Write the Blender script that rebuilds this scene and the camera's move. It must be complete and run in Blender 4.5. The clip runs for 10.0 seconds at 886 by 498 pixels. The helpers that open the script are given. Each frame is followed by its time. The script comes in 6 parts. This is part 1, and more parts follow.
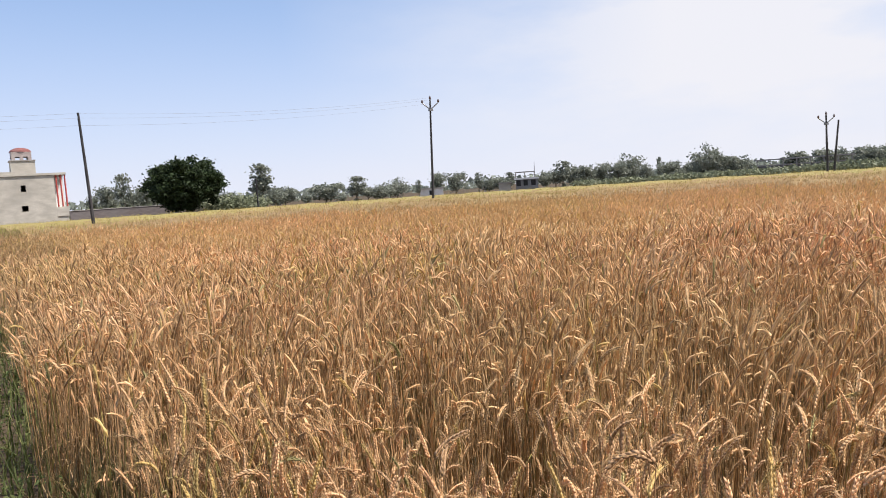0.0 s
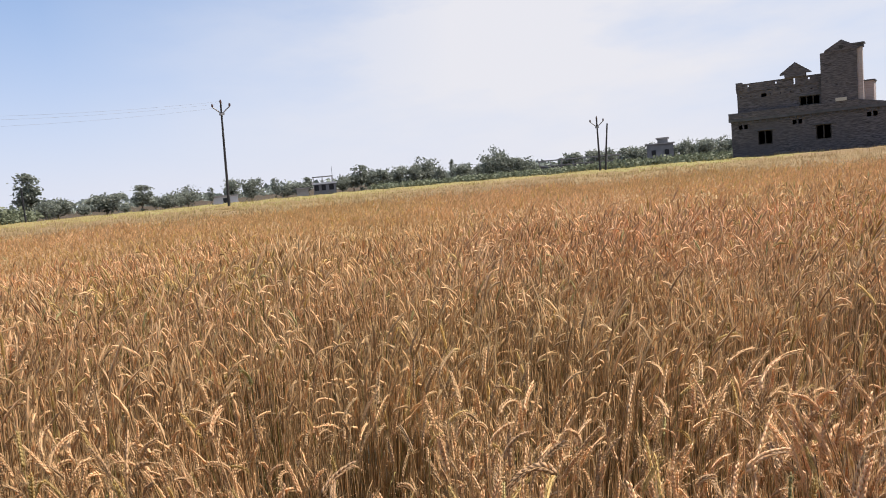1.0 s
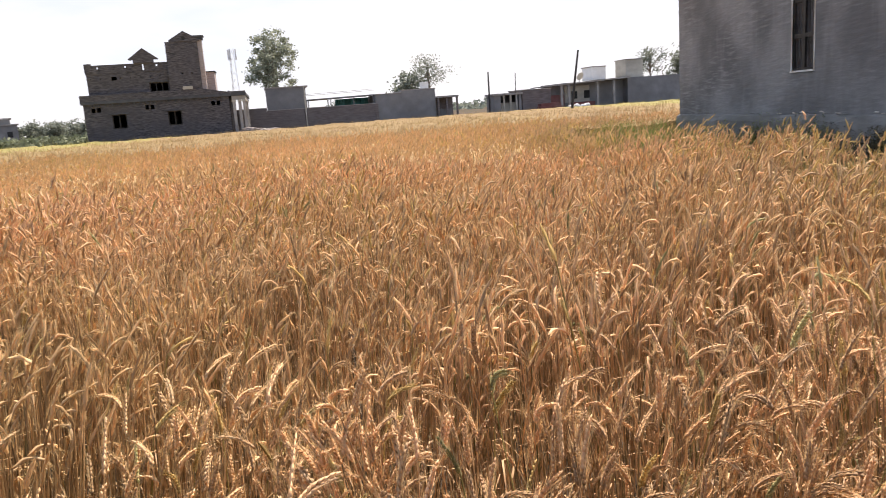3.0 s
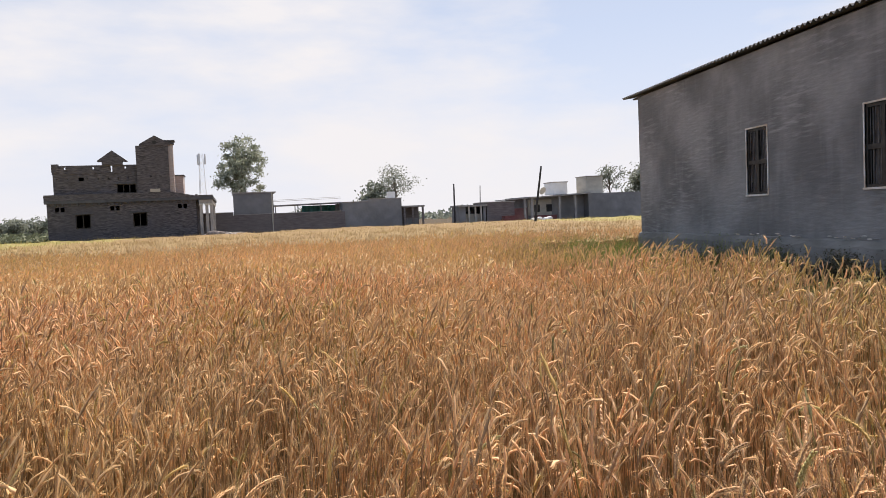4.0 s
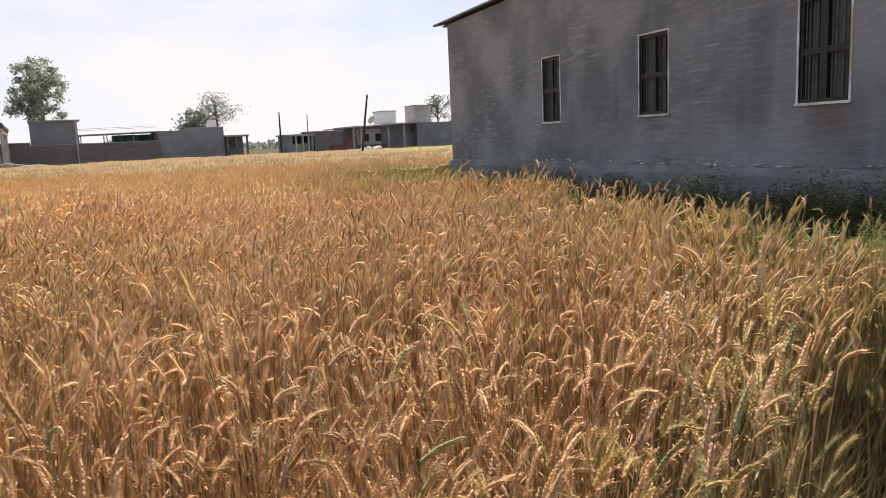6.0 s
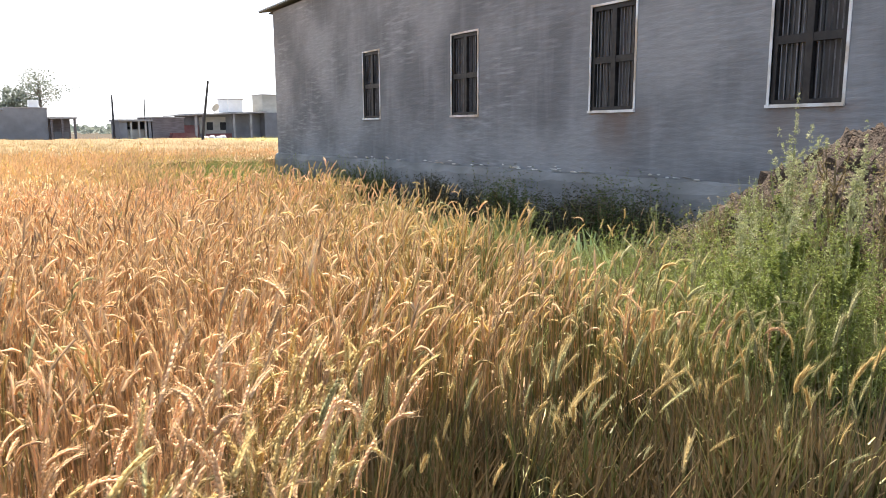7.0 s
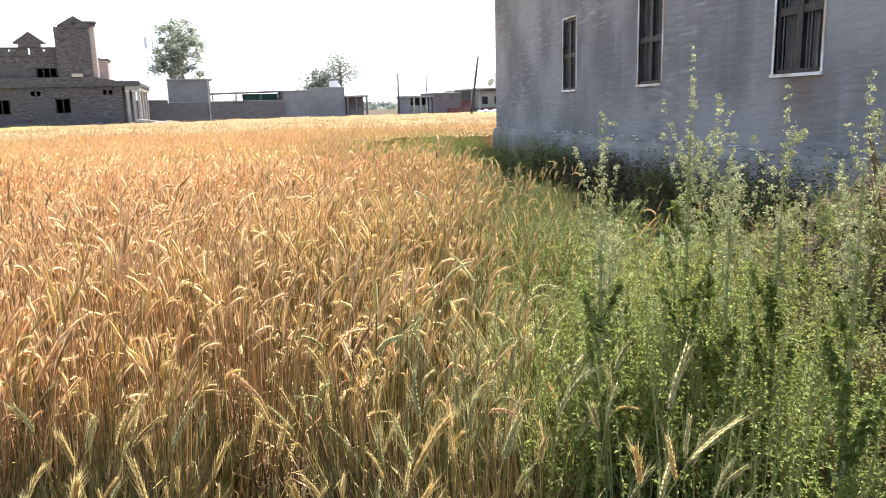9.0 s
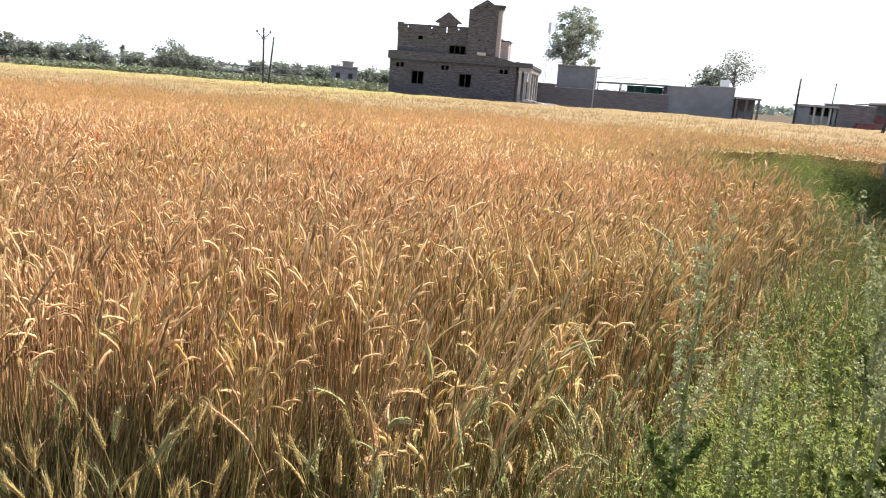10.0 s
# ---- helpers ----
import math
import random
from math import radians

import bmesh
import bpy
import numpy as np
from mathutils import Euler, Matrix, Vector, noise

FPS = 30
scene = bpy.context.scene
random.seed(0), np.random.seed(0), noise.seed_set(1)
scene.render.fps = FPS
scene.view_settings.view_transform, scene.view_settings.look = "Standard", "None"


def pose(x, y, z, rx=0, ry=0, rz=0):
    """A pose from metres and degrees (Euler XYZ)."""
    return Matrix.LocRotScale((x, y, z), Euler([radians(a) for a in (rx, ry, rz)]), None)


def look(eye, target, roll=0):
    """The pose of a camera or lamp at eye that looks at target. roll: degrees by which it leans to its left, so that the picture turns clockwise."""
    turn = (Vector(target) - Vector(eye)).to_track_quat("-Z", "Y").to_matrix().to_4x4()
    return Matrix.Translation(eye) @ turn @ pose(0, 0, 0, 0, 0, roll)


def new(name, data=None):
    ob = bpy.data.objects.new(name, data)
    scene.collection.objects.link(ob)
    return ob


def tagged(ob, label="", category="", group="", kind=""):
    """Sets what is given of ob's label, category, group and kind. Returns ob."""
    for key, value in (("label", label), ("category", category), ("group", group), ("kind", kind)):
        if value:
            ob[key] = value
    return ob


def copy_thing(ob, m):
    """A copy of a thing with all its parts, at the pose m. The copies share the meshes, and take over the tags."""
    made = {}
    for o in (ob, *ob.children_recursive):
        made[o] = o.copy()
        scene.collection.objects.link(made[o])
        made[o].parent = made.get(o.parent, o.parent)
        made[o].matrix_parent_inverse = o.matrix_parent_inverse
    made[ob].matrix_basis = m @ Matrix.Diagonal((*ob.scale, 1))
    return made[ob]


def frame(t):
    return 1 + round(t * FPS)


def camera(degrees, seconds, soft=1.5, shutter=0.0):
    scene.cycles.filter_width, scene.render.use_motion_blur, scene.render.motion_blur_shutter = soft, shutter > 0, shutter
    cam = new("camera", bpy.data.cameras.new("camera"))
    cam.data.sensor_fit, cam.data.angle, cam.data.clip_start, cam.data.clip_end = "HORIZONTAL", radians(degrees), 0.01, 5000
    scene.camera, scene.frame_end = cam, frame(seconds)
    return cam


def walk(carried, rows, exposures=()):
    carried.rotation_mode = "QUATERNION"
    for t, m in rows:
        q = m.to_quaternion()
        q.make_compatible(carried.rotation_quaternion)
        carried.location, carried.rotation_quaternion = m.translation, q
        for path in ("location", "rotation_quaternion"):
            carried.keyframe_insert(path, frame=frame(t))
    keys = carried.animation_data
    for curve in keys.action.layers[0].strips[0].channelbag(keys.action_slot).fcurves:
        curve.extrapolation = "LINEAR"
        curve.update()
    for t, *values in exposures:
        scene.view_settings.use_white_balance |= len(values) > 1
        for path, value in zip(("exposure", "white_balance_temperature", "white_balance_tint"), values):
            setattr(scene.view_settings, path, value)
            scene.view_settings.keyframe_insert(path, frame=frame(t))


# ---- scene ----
# ---- camera and its walk ----
cam = camera(61.9, 10.0, soft=0.7, shutter=0.08)
PATH = [
    (0, (-1.845, -0.281, 1.534), (-3.515, 0.807, 1.37), -3.8),
    (0.5, (-1.878, -0.306, 1.563), (-3.395, 0.988, 1.404), -7.1),
    (1, (-2.043, -0.346, 1.564), (-3.362, 1.145, 1.369), -5.2),
    (1.5, (-2.239, -0.329, 1.56), (-3.434, 1.26, 1.34), -2.6),
    (2, (-2.341, -0.241, 1.552), (-3.329, 1.483, 1.325), -3.9),
    (2.5, (-2.298, -0.077, 1.572), (-2.646, 1.858, 1.208), -6.8),
    (3, (-2.395, -0.048, 1.566), (-2.215, 1.909, 1.193), -4.1),
    (3.2, (-2.434, -0.089, 1.574), (-2.119, 1.864, 1.283), -2.5),
    (4.3, (-2.538, -0.053, 1.653), (-2.262, 1.927, 1.572), -1.8),
    (4.5, (-2.541, -0.125, 1.638), (-2.299, 1.859, 1.554), -2.0),
    (5, (-2.502, -0.165, 1.612), (-2.222, 1.812, 1.496), -3.1),
    (5.5, (-2.316, -0.161, 1.587), (-1.856, 1.776, 1.396), -3.7),
    (6, (-1.914, -0.211, 1.561), (-1.202, 1.634, 1.265), -2.6),
    (6.2, (-1.742, -0.175, 1.553), (-0.919, 1.616, 1.212), -1.7),
    (7.3, (-0.579, -0.188, 1.573), (0.498, 1.472, 1.279), -0.4),
    (7.5, (-0.334, -0.194, 1.562), (0.695, 1.504, 1.327), -0.4),
    (8, (0.179, -0.271, 1.561), (1.16, 1.452, 1.299), -2.0),
    (8.5, (0.605, -0.198, 1.593), (1.364, 1.61, 1.202), -2.4),
    (9, (1.154, -0.255, 1.571), (1.503, 1.677, 1.19), -1.6),
    (9.5, (1.543, -0.159, 1.634), (1.379, 1.803, 1.283), 1.4),
    (9.7, (1.714, -0.008, 1.598), (1.381, 1.929, 1.225), 3.2),
    (9.8, (1.785, 0.066, 1.608), (1.364, 1.982, 1.215), 4.1),
    (10, (1.885, 0.132, 1.722), (1.297, 1.995, 1.294), 4.4),
]
# seconds, stops, white balance and tint
EXPOSURES = [(0.0, 0.4, 6450, 15), (1.5, 0.26, 6450, 15), (2.4, 0.32, 6550, 15), (3.0, 0.7, 6880, 16), (4.5, 0.27, 6800, 15), (5.5, 0.22, 6880, 15),
             (6.2, 0.76, 6980, 16), (7.5, 1.54, 6500, 10), (8.0, 1.46, 6500, 10), (8.5, 1.62, 6480, 10), (9.5, 1.24, 6480, 10), (10.0, 1.02, 6500, 10)]
walk(cam, [(t, look(eye, target, roll)) for t, eye, target, roll in PATH], EXPOSURES)

# ---- world, sun ----
SUN_EL, SUN_AZ = radians(60), radians(40)
world = bpy.data.worlds.new("sky_world")
scene.world = world
world.use_nodes = True
wn, wl = world.node_tree.nodes, world.node_tree.links
wn.clear()
w_out, w_bg = wn.new("ShaderNodeOutputWorld"), wn.new("ShaderNodeBackground")
w_sky = wn.new("ShaderNodeTexSky")
w_sky.sky_type, w_sky.sun_disc = "NISHITA", False
w_sky.sun_elevation, w_sky.sun_rotation = SUN_EL, SUN_AZ
w_sky.air_density, w_sky.dust_density, w_sky.ozone_density = 1.0, 0.6, 2.5
w_co, w_sep = wn.new("ShaderNodeTexCoord"), wn.new("ShaderNodeSeparateXYZ")
w_map, w_noise, w_ramp = wn.new("ShaderNodeMapping"), wn.new("ShaderNodeTexNoise"), wn.new("ShaderNodeValToRGB")
w_map.inputs["Scale"].default_value = (1.0, 1.0, 3.2)
w_map.inputs["Location"].default_value = (0.35, 0.1, 0.0)
w_noise.inputs["Scale"].default_value, w_noise.inputs["Detail"].default_value = 1.9, 7
w_noise.inputs["Roughness"].default_value = 0.55
w_ramp.color_ramp.elements[0].position, w_ramp.color_ramp.elements[1].position = 0.4, 0.58
w_haze = wn.new("ShaderNodeMapRange")
w_haze.inputs["From Min"].default_value, w_haze.inputs["From Max"].default_value = 0.0, 0.36
w_haze.inputs["To Min"].default_value, w_haze.inputs["To Max"].default_value = 0.92, 0.35
w_side = wn.new("ShaderNodeVectorMath")
w_side.operation = "DOT_PRODUCT"
w_side.inputs[1].default_value = (math.sin(SUN_AZ), math.cos(SUN_AZ), 0.0)
w_glow = wn.new("ShaderNodeMapRange")
w_glow.inputs["From Min"].default_value, w_glow.inputs["From Max"].default_value = -0.3, 0.18
w_glow.inputs["To Min"].default_value, w_glow.inputs["To Max"].default_value = 0.0, 1.0
w_max = wn.new("ShaderNodeMath")
w_max.operation = "MULTIPLY_ADD"
w_mix1, w_mix2 = wn.new("ShaderNodeMixRGB"), wn.new("ShaderNodeMixRGB")
w_low, w_pale = wn.new("ShaderNodeMapRange"), wn.new("ShaderNodeMixRGB")
w_low.inputs["From Min"].default_value, w_low.inputs["From Max"].default_value = 0.02, 0.24
w_pale.inputs["Color1"].default_value, w_pale.inputs["Color2"].default_value = (9.0, 9.7, 11.0, 1), (6.0, 8.6, 13.0, 1)
wl.new(w_sep.outputs["Z"], w_low.inputs["Value"])
wl.new(w_low.outputs[0], w_pale.inputs["Fac"])
wl.new(w_pale.outputs[0], w_mix1.inputs["Color2"])
w_mix2.inputs["Color2"].default_value = (9.5, 9.75, 10.05, 1)
w_cl = wn.new("ShaderNodeMath")
w_cl.operation = "MULTIPLY"
wl.new(w_co.outputs["Generated"], w_sep.inputs[0])
wl.new(w_co.outputs["Generated"], w_map.inputs["Vector"])
wl.new(w_co.outputs["Generated"], w_side.inputs[0])
wl.new(w_map.outputs[0], w_noise.inputs["Vector"])
wl.new(w_noise.outputs["Fac"], w_ramp.inputs[0])
wl.new(w_sep.outputs["Z"], w_haze.inputs["Value"])
wl.new(w_side.outputs["Value"], w_glow.inputs["Value"])
wl.new(w_sky.outputs[0], w_mix1.inputs["Color1"])
wl.new(w_haze.outputs[0], w_mix1.inputs["Fac"])
wl.new(w_ramp.outputs[0], w_max.inputs[0])
w_max.inputs[1].default_value, w_max.inputs[2].default_value = 0.62, 0.36
wl.new(w_max.outputs[0], w_cl.inputs[0])
wl.new(w_glow.outputs[0], w_cl.inputs[1])
wl.new(w_cl.outputs[0], w_mix2.inputs["Fac"])
wl.new(w_mix1.outputs[0], w_mix2.inputs["Color1"])
wl.new(w_mix2.outputs[0], w_bg.inputs["Color"])
w_bg.inputs["Strength"].default_value = 0.069
wl.new(w_bg.outputs[0], w_out.inputs[0])

sun = new("sun", bpy.data.lights.new("sun", "SUN"))
sun.data.energy, sun.data.angle, sun.data.color = 5.0, radians(0.6), (1.0, 0.95, 0.87)
sun.matrix_world = look((40 * math.sin(SUN_AZ), 40 * math.cos(SUN_AZ), 40 * math.tan(SUN_EL)), (0, 0, 0))


# ---- materials ----
def material(name, c1, c2, scale=3.0, stretch=(1, 1, 1), stain=None, stain_scale=0.4, stain_amount=0.5, rough=0.9,
             bump=0.4, bump_scale=None, thin=0.0, island=0.0, piece=0.0, metal=0.0):
    """A surface of two tones in grain, a third in large stains, and fine relief; thin: the light that it lets through."""
    m = bpy.data.materials.new(name)
    m.use_nodes = True
    n, l = m.node_tree.nodes, m.node_tree.links
    bsdf, out = n["Principled BSDF"], n["Material Output"]
    geo, mp = n.new("ShaderNodeNewGeometry"), n.new("ShaderNodeMapping")
    mp.inputs["Scale"].default_value = stretch
    l.new(geo.outputs["Position"], mp.inputs["Vector"])
    grain = n.new("ShaderNodeTexNoise")
    grain.inputs["Scale"].default_value, grain.inputs["Detail"].default_value = scale, 5
    l.new(mp.outputs[0], grain.inputs["Vector"])
    ramp = n.new("ShaderNodeMapRange")
    ramp.inputs["From Min"].default_value, ramp.inputs["From Max"].default_value = 0.32, 0.68
    l.new(grain.outputs["Fac"], ramp.inputs["Value"])
    mix = n.new("ShaderNodeMixRGB")
    mix.inputs["Color1"].default_value, mix.inputs["Color2"].default_value = (*c1, 1), (*c2, 1)
    l.new(ramp.outputs[0], mix.inputs["Fac"])
    colour = mix.outputs[0]
    if stain:
        big, r2, mix2 = n.new("ShaderNodeTexNoise"), n.new("ShaderNodeMapRange"), n.new("ShaderNodeMixRGB")
        big.inputs["Scale"].default_value, big.inputs["Detail"].default_value = stain_scale, 6
        l.new(geo.outputs["Position"], big.inputs["Vector"])
        r2.inputs["From Min"].default_value, r2.inputs["From Max"].default_value = 0.42, 0.64
        r2.inputs["To Max"].default_value = stain_amount
        l.new(big.outputs["Fac"], r2.inputs["Value"])
        l.new(r2.outputs[0], mix2.inputs["Fac"])
        l.new(colour, mix2.inputs["Color1"])
        mix2.inputs["Color2"].default_value = (*stain, 1)
        colour = mix2.outputs[0]
    if island or piece:
        hsv, r3 = n.new("ShaderNodeHueSaturation"), n.new("ShaderNodeMapRange")
        k = island or piece
        r3.inputs["To Min"].default_value, r3.inputs["To Max"].default_value = 1 - k, 1 + k
        if island:
            l.new(geo.outputs["Random Per Island"], r3.inputs["Value"])
        else:
            info = n.new("ShaderNodeObjectInfo")
            l.new(info.outputs["Random"], r3.inputs["Value"])
        l.new(r3.outputs[0], hsv.inputs["Value"])
        l.new(colour, hsv.inputs["Color"])
        colour = hsv.outputs[0]
    l.new(colour, bsdf.inputs["Base Color"])
    bsdf.inputs["Roughness"].default_value, bsdf.inputs["Metallic"].default_value = rough, metal
    bsdf.inputs["Specular IOR Level"].default_value = 0.25
    if bump:
        fine, bp = n.new("ShaderNodeTexNoise"), n.new("ShaderNodeBump")
        fine.inputs["Scale"].default_value, fine.inputs["Detail"].default_value = bump_scale or scale * 4, 4
        l.new(mp.outputs[0], fine.inputs["Vector"])
        l.new(fine.outputs["Fac"], bp.inputs["Height"])
        bp.inputs["Strength"].default_value, bp.inputs["Distance"].default_value = bump, 0.05
        l.new(bp.outputs[0], bsdf.inputs["Normal"])
    if thin:
        tr, ms = n.new("ShaderNodeBsdfTranslucent"), n.new("ShaderNodeMixShader")
        l.new(colour, tr.inputs["Color"])
        ms.inputs["Fac"].default_value = thin
        l.new(bsdf.outputs[0], ms.inputs[1])
        l.new(tr.outputs[0], ms.inputs[2])
        l.new(ms.outputs[0], out.inputs["Surface"])
    return m


def plaster_material():
    """Grey cement plaster: cloudy washed patches, short trowel strokes, and brown soaked in below two sills."""
    m = bpy.data.materials.new("grey_cement_plaster")
    m.use_nodes = True
    n, l = m.node_tree.nodes, m.node_tree.links
    bsdf = n["Principled BSDF"]
    geo, sep = n.new("ShaderNodeNewGeometry"), n.new("ShaderNodeSeparateXYZ")
    l.new(geo.outputs["Position"], sep.inputs[0])

    def noise_of(scale, stretch, detail, lo, hi, shift=0.0):
        mp, tex, rg = n.new("ShaderNodeMapping"), n.new("ShaderNodeTexNoise"), n.new("ShaderNodeMapRange")
        mp.inputs["Scale"].default_value, mp.inputs["Location"].default_value = stretch, (shift, shift, shift)
        tex.inputs["Scale"].default_value, tex.inputs["Detail"].default_value = scale, detail
        rg.inputs["From Min"].default_value, rg.inputs["From Max"].default_value = lo, hi
        l.new(geo.outputs["Position"], mp.inputs["Vector"])
        l.new(mp.outputs[0], tex.inputs["Vector"])
        l.new(tex.outputs["Fac"], rg.inputs["Value"])
        return rg.outputs[0]

    def times(a, b):
        k = n.new("ShaderNodeMath")
        k.operation = "MULTIPLY"
        for i, q in enumerate((a, b)):
            if isinstance(q, float):
                k.inputs[i].default_value = q
            else:
                l.new(q, k.inputs[i])
        return k.outputs[0]

    def spread(value, a, b, c, d):
        rg = n.new("ShaderNodeMapRange")
        rg.interpolation_type = "SMOOTHSTEP"
        for name, q in (("From Min", a), ("From Max", b), ("To Min", c), ("To Max", d)):
            rg.inputs[name].default_value = q
        l.new(value, rg.inputs["Value"])
        return rg.outputs[0]

    def tint(colour, fac, other):
        mix = n.new("ShaderNodeMixRGB")
        l.new(fac, mix.inputs["Fac"])
        if isinstance(colour, tuple):
            mix.inputs["Color1"].default_value = (*colour, 1)
        else:
            l.new(colour, mix.inputs["Color1"])
        mix.inputs["Color2"].default_value = (*other, 1)
        return mix.outputs[0]

    clouds = noise_of(0.6, (1, 1, 1), 7, 0.4, 0.62)
    strokes = noise_of(1.6, (1, 1.3, 11), 3, 0.5, 0.72, 3.0)
    where = noise_of(0.5, (1, 1, 1.4), 3, 0.44, 0.6, 7.0)
    runs = noise_of(1.5, (1, 3.2, 0.45), 4, 0.52, 0.72, 11.0)
    grain = noise_of(9.0, (1, 0.7, 2.4), 5, 0.3, 0.7)
    colour = tint((0.158, 0.158, 0.16), times(clouds, 0.95), (0.29, 0.29, 0.29))
    colour = tint(colour, times(times(strokes, where), 0.65), (0.38, 0.38, 0.375))
    colour = tint(colour, times(runs, 0.3), (0.31, 0.31, 0.31))
    colour = tint(colour, times(grain, 0.2), (0.12, 0.12, 0.122))
    blotch = noise_of(2.2, (1, 1, 0.6), 4, 0.3, 0.62, 5.0)
    for middle in (4.53, 7.37):
        off = n.new("ShaderNodeMath")
        off.operation = "SUBTRACT"
        l.new(sep.outputs["Y"], off.inputs[0])
        off.inputs[1].default_value = middle - 0.1
        away = n.new("ShaderNodeMath")
        away.operation = "ABSOLUTE"
        l.new(off.outputs[0], away.inputs[0])
        soak = times(times(spread(away.outputs[0], 0.2, 0.75, 1.0, 0.0), spread(sep.outputs["Z"], 0.95, 1.8, 0.0, 1.0)), times(blotch, spread(sep.outputs["Z"], 1.82, 1.86, 0.75, 0.0)))
        colour = tint(colour, soak, (0.17, 0.118, 0.09))
    l.new(colour, bsdf.inputs["Base Color"])
    bsdf.inputs["Roughness"].default_value, bsdf.inputs["Specular IOR Level"].default_value = 0.85, 0.25
    bp = n.new("ShaderNodeBump")
    bp.inputs["Strength"].default_value, bp.inputs["Distance"].default_value = 0.35, 0.03
    l.new(noise_of(5.5, (1, 0.6, 3.0), 5, 0.2, 0.8), bp.inputs["Height"])
    l.new(bp.outputs[0], bsdf.inputs["Normal"])
    return m


